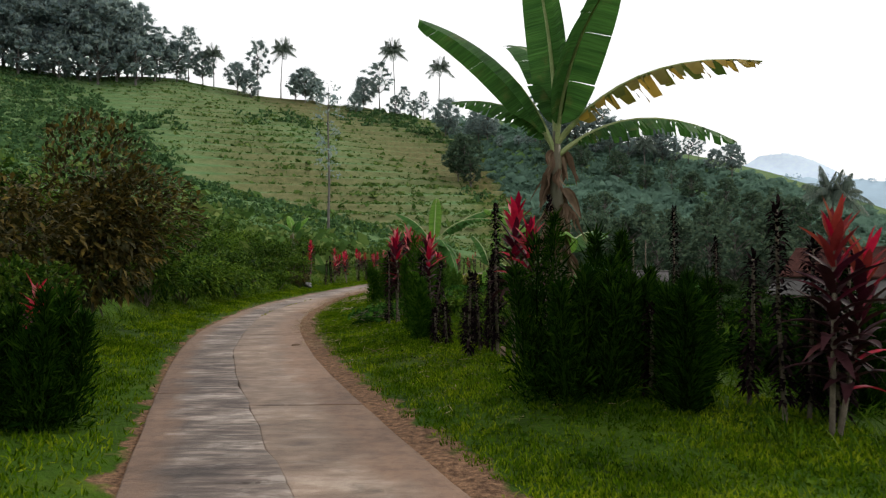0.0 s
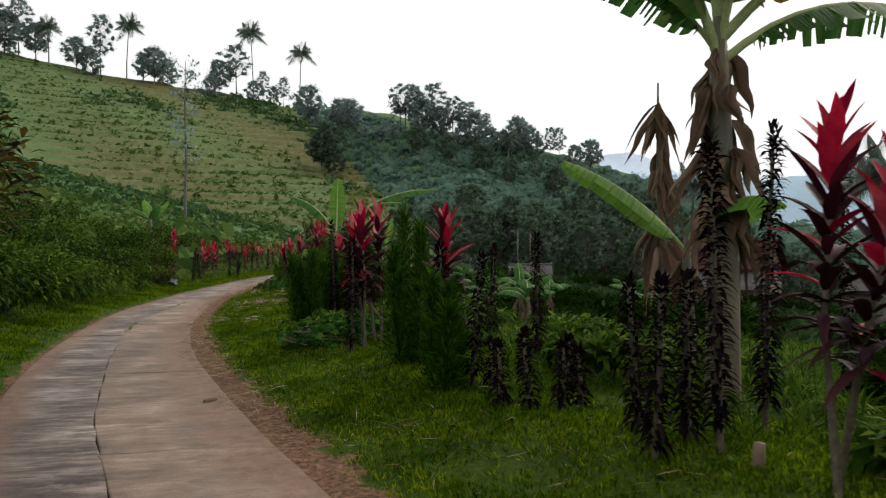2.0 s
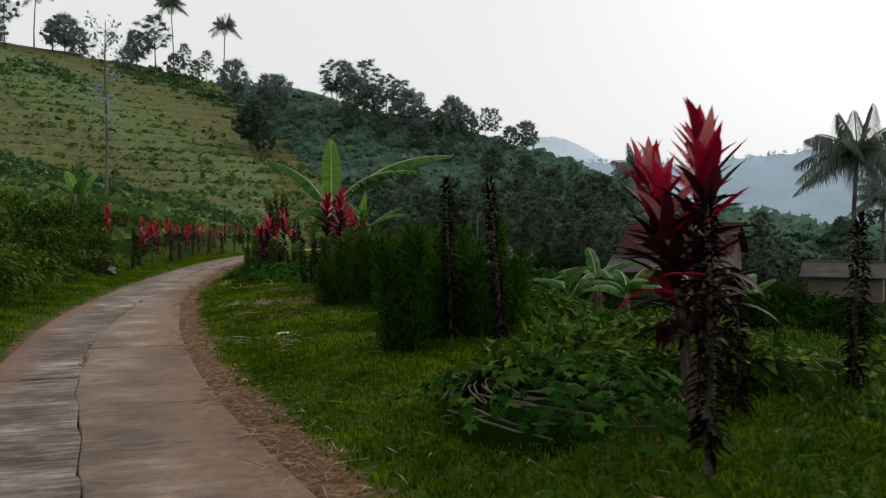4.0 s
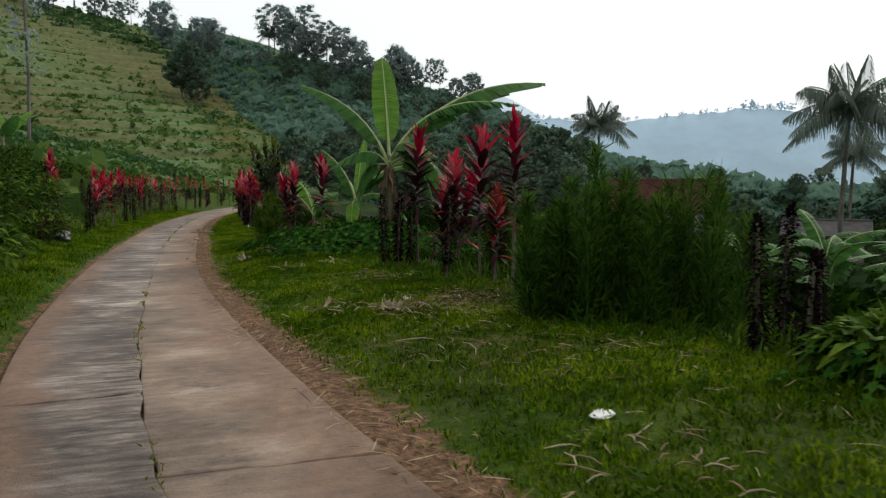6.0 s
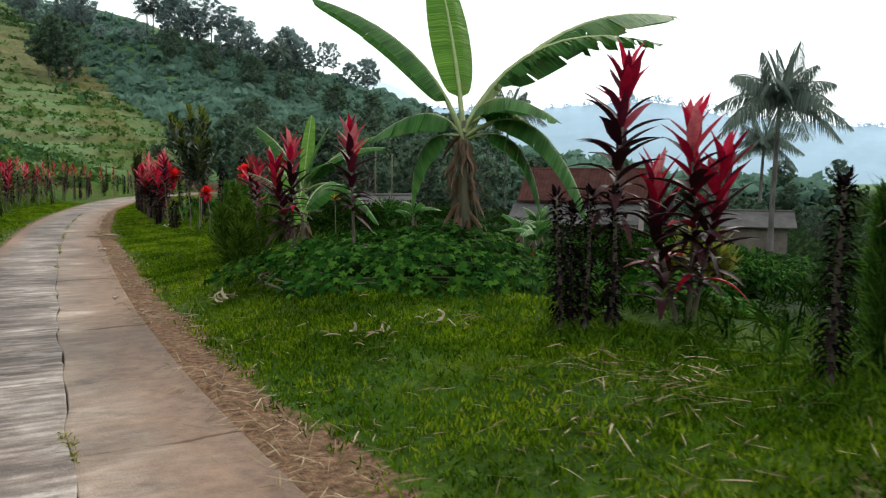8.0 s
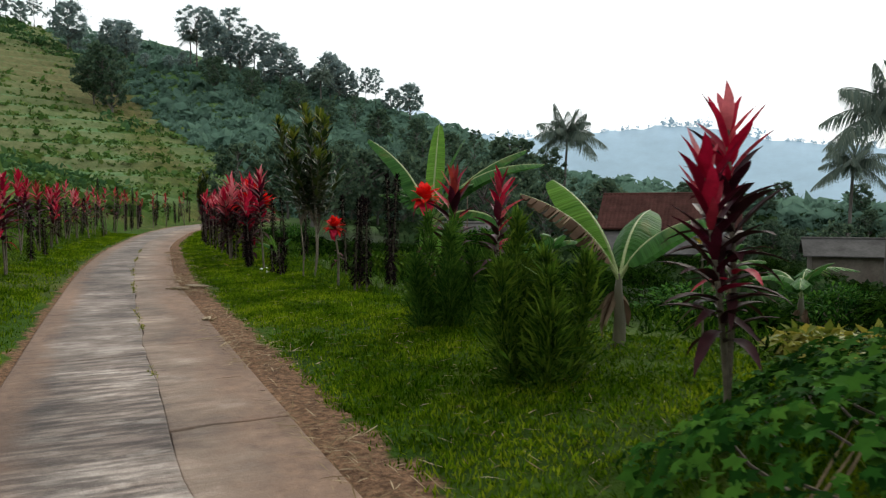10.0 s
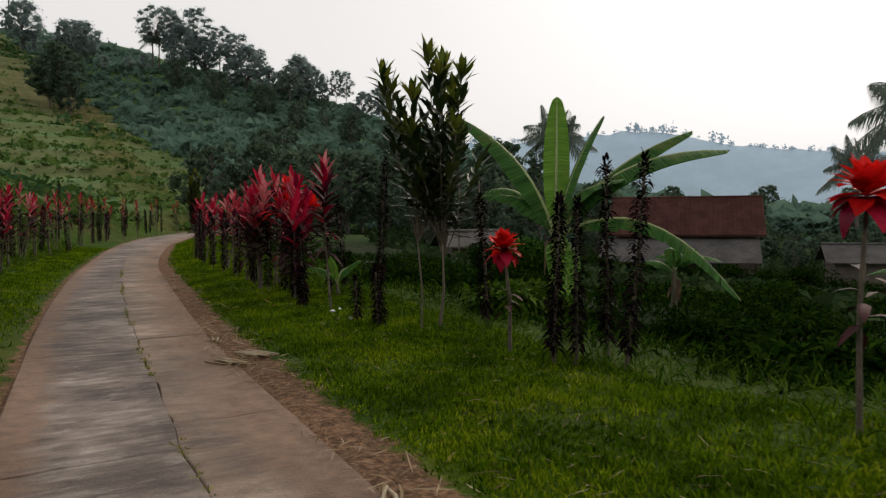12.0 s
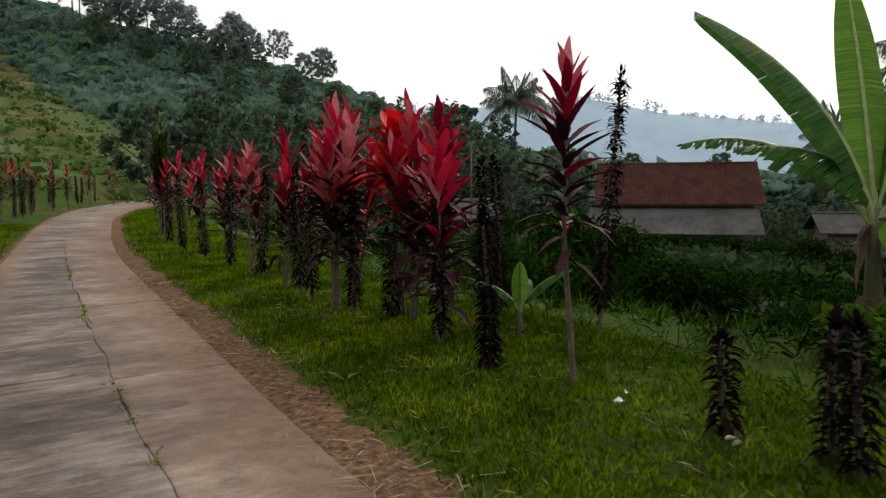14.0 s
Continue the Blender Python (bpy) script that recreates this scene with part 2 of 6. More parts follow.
M_BUSHDARK = leaf_material("dark_bush_leaf", (0.003, 0.009, 0.002), (0.008, 0.022, 0.003), (0.024, 0.050, 0.007), 0.8, 0.2, gloss=0.0)
M_BANK = leaf_material("bank_leaf", (0.006, 0.020, 0.003), (0.028, 0.068, 0.007), (0.09, 0.14, 0.015), 0.6, 0.25, gloss=0.03)
M_BANKF = leaf_material("bank_fern_leaf", (0.012, 0.036, 0.004), (0.050, 0.105, 0.009), (0.125, 0.185, 0.02), 0.6, 0.28, gloss=0.03)
M_RUSTBUSH = leaf_material("rusty_bush_leaf", (0.014, 0.017, 0.005), (0.042, 0.036, 0.010), (0.12, 0.085, 0.018), 0.55, 0.2)
M_YELLOW = leaf_material("yellow_green_leaf", (0.07, 0.11, 0.015), (0.18, 0.19, 0.03), (0.36, 0.30, 0.05), 0.45, 0.3)
M_CROTON = leaf_material("croton_leaf", (0.0084, 0.0210, 0.0070), (0.0196, 0.0385, 0.0112), (0.0700, 0.0840, 0.0210), 0.36, 0.2, gloss=0.25)
M_BANANA = blade_material("banana_leaf", (0.024, 0.080, 0.018), (0.070, 0.175, 0.038))
M_BANYOUNG = blade_material("young_banana_leaf", (0.075, 0.18, 0.024), (0.15, 0.29, 0.045))
M_CROTONTIP = leaf_material("croton_tip_leaf", (0.05, 0.08, 0.012), (0.10, 0.13, 0.018), (0.20, 0.20, 0.03), 0.4, 0.35)
M_BANDRY = leaf_material("dry_banana_leaf", (0.05, 0.030, 0.020), (0.115, 0.074, 0.051), (0.23, 0.165, 0.118), 0.8, 0.15, True, 8.0, gloss=0.02)
M_BANYELLOW = leaf_material("yellowed_banana_leaf", (0.06, 0.10, 0.02), (0.20, 0.15, 0.03), (0.40, 0.26, 0.05), 0.5, 0.35, True, 6.0)
M_BANSTEM = plain_material("banana_stem", (0.04, 0.042, 0.02), (0.12, 0.10, 0.055), 6, 0.6, (1, 1, 0.25))
M_RIB = plain_material("banana_midrib", (0.20, 0.26, 0.09), (0.34, 0.38, 0.16), 10, 0.5)
M_BARK = plain_material("tree_bark", (0.06, 0.055, 0.05), (0.15, 0.135, 0.12), 3, 0.9, (1, 1, 0.3), 0.8, 0.05)
# far tree leaves greyed and lightened: distance haze put into the colour
M_TREE = leaf_material("hazed_tree_leaf", (0.18, 0.25, 0.27), (0.24, 0.31, 0.31), (0.30, 0.36, 0.33), 0.8, 0.6, True, 1.0, gloss=0.02)
# valley trees stand nearer, so less haze is mixed into this leaf colour
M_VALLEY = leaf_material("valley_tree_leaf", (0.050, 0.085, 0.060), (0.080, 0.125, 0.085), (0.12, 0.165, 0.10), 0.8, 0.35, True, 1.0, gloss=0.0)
# woods lifted towards pale teal, again for the haze over the far hill
M_WOODS = leaf_material("hazed_woods_leaf", (0.115, 0.195, 0.155), (0.122, 0.205, 0.16), (0.13, 0.215, 0.165), 0.8, 0.5, True, 0.6, gloss=0.02)
M_SCRUB = leaf_material("valley_scrub_leaf", (0.015, 0.030, 0.012), (0.030, 0.055, 0.022), (0.055, 0.085, 0.035), 0.8, 0.3, True, 1.0, gloss=0.0)
M_PALM = leaf_material("palm_leaf", (0.09, 0.13, 0.11), (0.14, 0.18, 0.15), (0.20, 0.23, 0.18), 0.5, 0.45)
M_HILLBUSH = leaf_material("hill_bush_leaf", (0.032, 0.078, 0.03), (0.052, 0.11, 0.04), (0.085, 0.15, 0.052), 0.8, 0.2, True, 1.0)
M_TUFT = leaf_material("hill_tuft", (0.0425, 0.0900, 0.0210), (0.0765, 0.1440, 0.0315), (0.1530, 0.1980, 0.0560), 0.8, 0.2)
M_ROOF = plain_material("clay_roof_tile", (0.045, 0.019, 0.016), (0.095, 0.041, 0.034), 1.2, 1.0, None, 0.5, 0.03)
M_ROOF.node_tree.nodes["Principled BSDF"].inputs["Specular IOR Level"].default_value = 0.08
M_SHEET = plain_material("weathered_asbestos_sheet", (0.055, 0.052, 0.050), (0.105, 0.10, 0.096), 0.8, 1.0)
M_SHEET.node_tree.nodes["Principled BSDF"].inputs["Specular IOR Level"].default_value = 0.1
M_PLASTER = plain_material("stained_plaster", (0.10, 0.082, 0.066), (0.17, 0.145, 0.12), 0.9, 0.9)
M_BOARD = plain_material("weathered_board", (0.1400, 0.0910, 0.0560), (0.2660, 0.1890, 0.1260), 2, 0.85, (1, 1, 0.2))
M_DARK = plain_material("dark_opening", (0.012, 0.012, 0.012), (0.03, 0.028, 0.025), 2, 0.9)
M_WHITE = plain_material("white_scrap", (0.62, 0.61, 0.58), (0.82, 0.81, 0.78), 14, 0.55)
M_BLACK = plain_material("black_plastic", (0.010, 0.010, 0.011), (0.025, 0.025, 0.027), 8, 0.4)
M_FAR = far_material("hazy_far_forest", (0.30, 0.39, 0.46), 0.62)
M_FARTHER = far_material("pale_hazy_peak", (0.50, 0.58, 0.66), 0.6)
M_FLOWER = plain_material("yellow_petal", (0.7, 0.42, 0.02), (0.85, 0.55, 0.03), 30, 0.5)

# ---------------- mesh helpers ----------------


def mesh_of(name, verts, faces, mat):
    me = bpy.data.meshes.new(name)
    verts = np.asarray(verts, dtype=np.float32).reshape(-1, 3)
    if isinstance(faces, np.ndarray):
        k = faces.shape[1]
        me.vertices.add(len(verts))
        me.vertices.foreach_set("co", verts.ravel())
        me.loops.add(faces.size)
        me.loops.foreach_set("vertex_index", faces.ravel().astype(np.int32))
        me.polygons.add(len(faces))
        me.polygons.foreach_set("loop_start", np.arange(0, faces.size, k, dtype=np.int32))
        me.update(calc_edges=True)
    else:
        me.from_pydata(verts.tolist(), [], faces)
    me.materials.append(mat)
    return me


def smooth(me):
    me.polygons.foreach_set("use_smooth", np.ones(len(me.polygons), dtype=bool))
    return me


def thing(name, label, category, m=None, group="", kind=""):
    ob = tagged(new(name), label, category, group, kind)
    if m is not None:
        ob.matrix_basis = m
    return ob


def part(name, me, parent, label="", m=None):
    ob = new(name, me)
    ob.parent = parent
    if m is not None:
        ob.matrix_basis = m
    if label:
        ob["label"] = label
    return ob


def tube(points, radii, sides=7):
    """Verts and quads of a tapered tube along points."""
    pts = [Vector(p) for p in points]
    V, Fc = [], []
    for i, p in enumerate(pts):
        d = (pts[min(i + 1, len(pts) - 1)] - pts[max(i - 1, 0)]).normalized()
        a = d.orthogonal().normalized() if abs(d.z) < 0.95 else Vector((1, 0, 0))
        a = (a - d * a.dot(d)).normalized()
        b = d.cross(a)
        for k in range(sides):
            w = 2 * math.pi * k / sides
            V.append(p + (a * math.cos(w) + b * math.sin(w)) * radii[i])
    for i in range(len(pts) - 1):
        for k in range(sides):
            j = (k + 1) % sides
            Fc.append((i * sides + k, i * sides + j, (i + 1) * sides + j, (i + 1) * sides + k))
    V.append(pts[-1])
    c = len(V) - 1
    o = (len(pts) - 1) * sides
    Fc += [(o + k, o + (k + 1) % sides, c) for k in range(sides)]
    return V, Fc


def join(pieces):
    V, Fc = [], []
    for v, f in pieces:
        o = len(V)
        V += list(v)
        Fc += [tuple(i + o for i in q) for q in f]
    return V, Fc


def leaf_strips(base, out, up, length, width, droop, rows=3, fold=0.25):
    """Many lance-shaped leaves at once. base, out, up: (n,3); length, width, droop: (n,). Six-sided blades in rows with a folded middle."""
    n = len(base)
    out = out / np.linalg.norm(out, axis=1, keepdims=True)
    side = np.cross(out, up)
    side /= np.linalg.norm(side, axis=1, keepdims=True) + 1e-9
    nor = np.cross(side, out)
    ts = np.linspace(0, 1, rows + 1)
    prof = np.sin(np.pi * np.clip(ts, 0, 1) ** 0.75) ** 0.8
    prof[0] = 0.25
    prof[-1] = 0.02
    V = np.zeros((n, rows + 1, 3, 3))
    for i, t in enumerate(ts):
        mid = base + out * (length * t)[:, None] - np.array([0, 0, 1.0]) * (droop * length * t * t)[:, None]
        w = (width * prof[i] * 0.5)[:, None]
        V[:, i, 0] = mid - side * w + nor * w * fold
        V[:, i, 1] = mid
        V[:, i, 2] = mid + side * w + nor * w * fold
    q = []
    for i in range(rows):
        for j in range(2):
            q.append((i * 3 + j, i * 3 + j + 1, (i + 1) * 3 + j + 1, (i + 1) * 3 + j))
    q = np.array(q)
    k = (rows + 1) * 3
    faces = (q[None] + (np.arange(n) * k)[:, None, None]).reshape(-1, 4)
    return V.reshape(-1, 3), faces


def diamonds(centre, size, flat=0.0, aspect=1.8):
    """Loose diamond leaves turned at random. centre (n,3), size (n,)."""
    n = len(centre)
    a = rng.normal(size=(n, 3))
    a[:, 2] *= 1 - flat
    a /= np.linalg.norm(a, axis=1, keepdims=True)
    b = np.cross(a, rng.normal(size=(n, 3)))
    b /= np.linalg.norm(b, axis=1, keepdims=True) + 1e-9
    s = size[:, None]
    V = np.stack([centre - a * s * aspect / 2, centre + b * s / 2, centre + a * s * aspect / 2, centre - b * s / 2], axis=1)
    return V.reshape(-1, 3), np.arange(4 * n).reshape(-1, 4)


def stack(*sets):
    V, Fc, o = [], [], 0
    for v, f in sets:
        V.append(v)
        Fc.append(f + o)
        o += len(v)
    return np.concatenate(V), np.concatenate(Fc)


# ---------------- the lie of the land ----------------
RY = np.array([-12, -4, 3.7, 5.9, 8.9, 11.5, 13.6, 17.0, 20.4, 24.5, 28.0, 32.5, 38.5, 43.5, 48.4, 53.5, 62.0, 66.0, 73.0, 84, 95])
RX = np.array([5.6, 2.75, 0.15, -0.59, -1.47, -2.1, -2.6, -3.08, -3.32, -3.45, -3.32, -3.03, -2.6, -1.97, -1.37, -0.47, 1.3, 2.4, 4.6, 9.2, 15.0])
LY = np.array([-12, -4, 3.8, 5.7, 9.0, 11.7, 15.4, 20.5, 24.0, 28.5, 34.0, 40.6, 47.2, 57.0, 64.0, 72.0, 84, 95])
LX = np.array([3.6, 0.85, -1.64, -2.2, -3.2, -3.9, -4.5, -5.0, -5.0, -4.85, -4.47, -3.93, -3.15, -1.55, -0.2, 1.8, 6.2, 12.0])
CY = np.array([-12, -4, 4.1, 6.4, 8.0, 10.3, 13.4, 17.0, 20.7, 25.5, 29.0, 33.0, 37.0, 41.5, 46.6, 52.6, 62, 73, 84, 95])
CX = np.array([4.6, 1.8, -0.84, -1.65, -2.2, -2.85, -3.42, -4.05, -4.18, -4.04, -3.88, -3.65, -3.35, -2.93, -2.33, -1.5, 0.45, 3.1, 7.6, 13.4])


def smooth_line(ys, xs):
    grid = np.linspace(-12, 95, 430)
    v = np.interp(grid, ys, xs)
    k = np.ones(13) / 13
    for _ in range(2):
        v = np.convolve(np.pad(v, 6, "edge"), k, "valid")
    return lambda y: np.interp(y, grid, v)


right_edge, left_edge, centre_line = smooth_line(RY, RX), smooth_line(LY, LX), smooth_line(CY, CX)


def sstep(a, b, x):
    t = np.clip((x - a) / (b - a), 0, 1)
    return t * t * (3 - 2 * t)


def wave(x, y, k, ph):
    return np.sin(x * k + ph) * np.cos(y * k * 0.83 + ph * 1.7) + 0.5 * np.sin(x * k * 2.1 + y * k * 1.7 + ph * 2.3)


def land(x, y, terraces=True):
    """Height of the ground and how much of it is a terrace's riser."""
    x, y = np.asarray(x, float), np.asarray(y, float)
    dr, dl = x - right_edge(y), left_edge(y) - x
    rise = 0.06 + 0.15 * (1 - sstep(29, 35, y)) * sstep(3, 7, y)
    zr = rise * sstep(0.2, 1.7, dr) - 0.02 * sstep(0, 0.2, dr)
    zr = zr - (0.05 * np.clip(dr - 2.6, 0, 8) + 0.11 * np.clip(dr - 10, 0, 38)) - 0.45 * sstep(3.2, 5.5, dr) + 0.05 * wave(x, y, 0.9, 1) * sstep(0.6, 2.5, dr)
    zl = 0.06 * sstep(0.1, 0.8, dl) + 0.75 * sstep(0.9, 2.6, dl) + 0.25 * np.clip(dl - 2.4, 0, 60) + 0.05 * np.clip(dl - 60, 0, 500)
    zl = zl + (0.16 * wave(x, y, 0.5, 2) + 0.3 * wave(x, y, 0.14, 3)) * sstep(1.2, 5, dl)
    base = np.where(dr > 0, zr, np.where(dl > 0, zl, -0.045))
    px, py = x + 3, y - 10
    r, th = np.hypot(px, py), np.degrees(np.arctan2(px, py))
    e = np.interp(th, [-180, -60, -30, -20, -10, 0, 8, 180], [0.2, 0.235, 0.24, 0.245, 0.224, 0.193, 0.17, 0.1])
    s = np.clip((r - 84) / 186, 0, 1)
    hill = 270 * e * s ** 1.22 + 1.2 * wave(x, y, 0.035, 5) * sstep(0.05, 0.4, s)
    edge = 9.5 * np.clip((268 - r) / 140, 0, 1.15) ** 1.25
    on = (1 - sstep(edge - 0.7, edge + 0.9, th)) * sstep(80, 92, r)
    riser = np.zeros_like(hill)
    if terraces:
        tall = 2.5
        w = hill + 0.35 * wave(x, y, 0.06, 8)
        q = np.floor(w / tall)
        f = w / tall - q
        stepped = (q + sstep(0.62, 1.0, f)) * tall
        fade = sstep(2, 6, hill) * (1 - 0.7 * sstep(-13, -24, th)) * (0.75 + 0.25 * wave(x, y, 0.05, 4))
        hill = hill + (stepped - w) * np.clip(fade, 0, 1) * 0.8
        riser = sstep(0.55, 0.75, f) * np.clip(fade, 0, 1) * on
    eb = np.interp(th, [-180, -8, 0, 4, 6, 10, 15, 20, 26, 34, 45, 180], [0, 0.14, 0.205, 0.205, 0.19, 0.165, 0.146, 0.126, 0.092, 0.035, 0.0, 0.0])
    sb = np.clip((r - 112) / 93, 0, 1)
    back = np.maximum(205, r) * eb * sb ** 1.1 + 1.2 * wave(x, y, 0.04, 6) * sstep(0.05, 0.3, sb) * (eb > 0.01)
    z = np.maximum(base, np.where(on > 0.01, hill * on + base * (1 - on), -99))
    over = sstep(0.0, 7.0, th - edge)
    z = np.where(th > edge - 1, np.maximum(z, np.where(sb > 0, (hill * (1 - over) + back * over) * sstep(0, 0.12, sb) - 5 * (1 - sstep(0, 0.12, sb)), -99)), z)
    return z, riser, dr, dl


def zat(x, y):
    return float(land(np.array([x]), np.array([y]))[0][0])


def spaced(fine_from, fine_to, step, end_lo, end_hi, grow):
    out = list(np.arange(fine_from, fine_to + 1e-6, step))
    for end, sign in ((end_hi, 1), (end_lo, -1)):
        d, p, side = step, (out[-1] if sign > 0 else out[0]), []
        while (end - p) * sign > 0:
            d = d * grow
            p += sign * d
            side.append(p)
        out = out + side if sign > 0 else side[::-1] + out
    return np.array(out)


xs = spaced(-9.5, 5.5, 0.22, -760, 760, 1.045)
ys = np.concatenate([spaced(-6, 62, 0.4, -300, 62, 1.12), np.arange(62.6, 290, 0.75), spaced(291, 294, 1.5, 291, 900, 1.15)[1:]])
ys = np.unique(np.round(ys, 3))
gx, gy = np.meshgrid(xs, ys)
gz, griser, gdr, gdl = land(gx, gy)
nx, ny = len(xs), len(ys)
idx = np.arange(nx * ny).reshape(ny, nx)
quads = np.stack([idx[:-1, :-1], idx[:-1, 1:], idx[1:, 1:], idx[1:, :-1]], axis=-1).reshape(-1, 4)
me = smooth(mesh_of("ground", np.stack([gx, gy, gz], -1).reshape(-1, 3), quads, M_GROUND))
soil = np.where(gdr > 0, 0.72 * (1 - sstep(0.12, 0.62, gdr)), np.where(gdl > 0, 0.55 * (1 - sstep(0.02, 0.25, gdl)), 0.8)) * (gy < 100)
soil = np.maximum(soil, 0.5 * np.exp(-((gx + 1.75) ** 2 + (gy - 21.2) ** 2) / 0.8))
soil = np.maximum(soil, 0.42 * np.exp(-((gx + 1.95) ** 2 + (gy - 18.9) ** 2) / 0.35))
hillness = sstep(2.0, 9.0, gdl) * (gdl > 0) * 0.95 + (gy > 80) * (gdl <= 0) * 0.6
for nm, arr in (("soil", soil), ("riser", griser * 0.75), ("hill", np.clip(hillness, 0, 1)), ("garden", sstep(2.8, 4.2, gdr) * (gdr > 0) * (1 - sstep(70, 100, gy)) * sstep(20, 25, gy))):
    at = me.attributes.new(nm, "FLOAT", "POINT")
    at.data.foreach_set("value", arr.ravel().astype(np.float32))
ground = tagged(new("ground", me), "green grassy ground rising to a terraced hillside", "ground", kind="structure")

# far blue ranges behind the valley


def far_range(name, dist, th0, th1, elev, seed, label, mat):
    th = np.radians(np.linspace(th0, th1, 600))
    prof = elev(np.degrees(th))
    jag = np.convolve(np.random.default_rng(seed).normal(size=604), np.ones(5) / 5, "valid")[:600]
    rows = []
    for f, back in ((-0.02, -60), (0.35, -40), (0.7, -20), (1.0, 0), (0.4, 90)):
        rr = dist + back
        hz = dist * (prof + 0.0022 * jag * (f == 1.0)) * f - 6 * (f < 0)
        rows.append(np.stack([-3 + rr * np.sin(th), 10 + rr * np.cos(th), hz], -1))
    V = np.stack(rows).reshape(-1, 3)
    i = np.arange(600 * 5).reshape(5, 600)
    q = np.stack([i[:-1, :-1], i[:-1, 1:], i[1:, 1:], i[1:, :-1]], -1).reshape(-1, 4)
    return tagged(new(name, smooth(mesh_of(name, V, q, mat))), label, "mountain", kind="structure")


def ridge_elev(t):
    return np.interp(t, [10, 20, 26, 32, 38, 42, 45, 49, 56, 64, 80, 110], [0.09, 0.105, 0.098, 0.088, 0.094, 0.101, 0.098, 0.08, 0.066, 0.06, 0.07, 0.05])


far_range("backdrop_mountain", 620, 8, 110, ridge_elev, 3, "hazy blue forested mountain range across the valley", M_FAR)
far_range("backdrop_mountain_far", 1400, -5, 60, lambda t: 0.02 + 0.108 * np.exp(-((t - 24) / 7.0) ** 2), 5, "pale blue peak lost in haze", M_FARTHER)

# ---------------- plants ----------------
LEAF_RED = []
for bend in (0.03, 0.14, 0.34, 0.62):
    v, f = leaf_strips(np.zeros((1, 3)), np.array([[0, 0, 1.0]]), np.array([[0, -1.0, 0]]), np.array([1.0]), np.array([0.215]), np.array([0.0]), 6, 0.45)
    v[:, 1] += bend * v[:, 2] ** 2
    v[:, 2] -= 0.35 * abs(bend) * v[:, 2] ** 3
    v[:, 0] += 0.02 * np.sin(v[:, 2] * 7)
    LEAF_RED.append([smooth(mesh_of("leaf", v, f, m)) for m in (M_RED, M_PINK, M_ORANGE, M_DARKRED, M_SCARLET, M_MAROON)])


def spiral_leaves(z0, z1, n, length, width, tilt0, tilt1, droop, r0=0.015, lean=(0, 0), rows=3):
    """Leaves set round an upright stem from z0 to z1, tilt in degrees above level."""
    t = (np.arange(n) + rng.uniform(0, 0.8, n)) / n
    a = np.arange(n) * 2.4 + rng.normal(0, 0.25, n)
    tl = np.radians(tilt0 + (tilt1 - tilt0) * t + rng.normal(0, 9, n))
    out = np.stack([np.cos(a) * np.cos(tl), np.sin(a) * np.cos(tl), np.sin(tl)], -1)
    z = z0 + (z1 - z0) * t
    base = np.stack([np.cos(a) * r0 + lean[0] * z, np.sin(a) * r0 + lean[1] * z, z], -1)
    L = length * rng.uniform(0.75, 1.15, n)
    return leaf_strips(base, out, np.tile([0, 0, 1.0], (n, 1)) + rng.normal(0, 0.1, (n, 3)), L, width * rng.uniform(0.8, 1.2, n), droop * rng.uniform(0.6, 1.3, n), rows)


def red_crown(parent, top, foot, size, n, tone, red):
    """Leaves in a spiral down the stem's upper end: upright red ones on top, dark arching ones lower down. Scarlet heads are broad flat rosettes."""
    axis = (Vector(top) - Vector(foot)).normalized()
    rosette = tone == 4
    for i in range(n):
        f = i / (n - 1)
        tilt = (0.30 + 1.45 * f if rosette else 0.30 + 0.98 * f ** 0.8) * rng.uniform(0.65, 1.25)
        ang = i * 2.4 + rng.uniform(-0.35, 0.35)
        s = size * (0.50 + 0.22 * math.sin(0.2 + f * 2.3)) * rng.uniform(0.82, 1.15)
        at = Vector(top) - axis * (size * (0.25 if rosette else 1.75) * f)
        wide = rng.uniform(2.0, 2.8) if rosette else rng.uniform(0.85, 1.2)
        m = Matrix.Translation(at) @ Matrix.Rotation(ang, 4, "Z") @ Matrix.Rotation(-tilt, 4, "X") @ Matrix.Diagonal((s * wide, s, s, 1))
        u = f + rng.uniform(-0.16, 0.16)
        if rosette:
            k = 4 if u < 0.85 else 0
        elif u < red:
            k = tone if rng.random() < 0.7 else (1 if tone == 0 else 0)
        else:
            k = 0 if rng.random() < 0.07 else (3 if u < red + 0.25 else 5)
        part("leaf", LEAF_RED[min(3, int(f * 2.6 + rng.uniform(0, 1.4)))][k], parent, "", m)


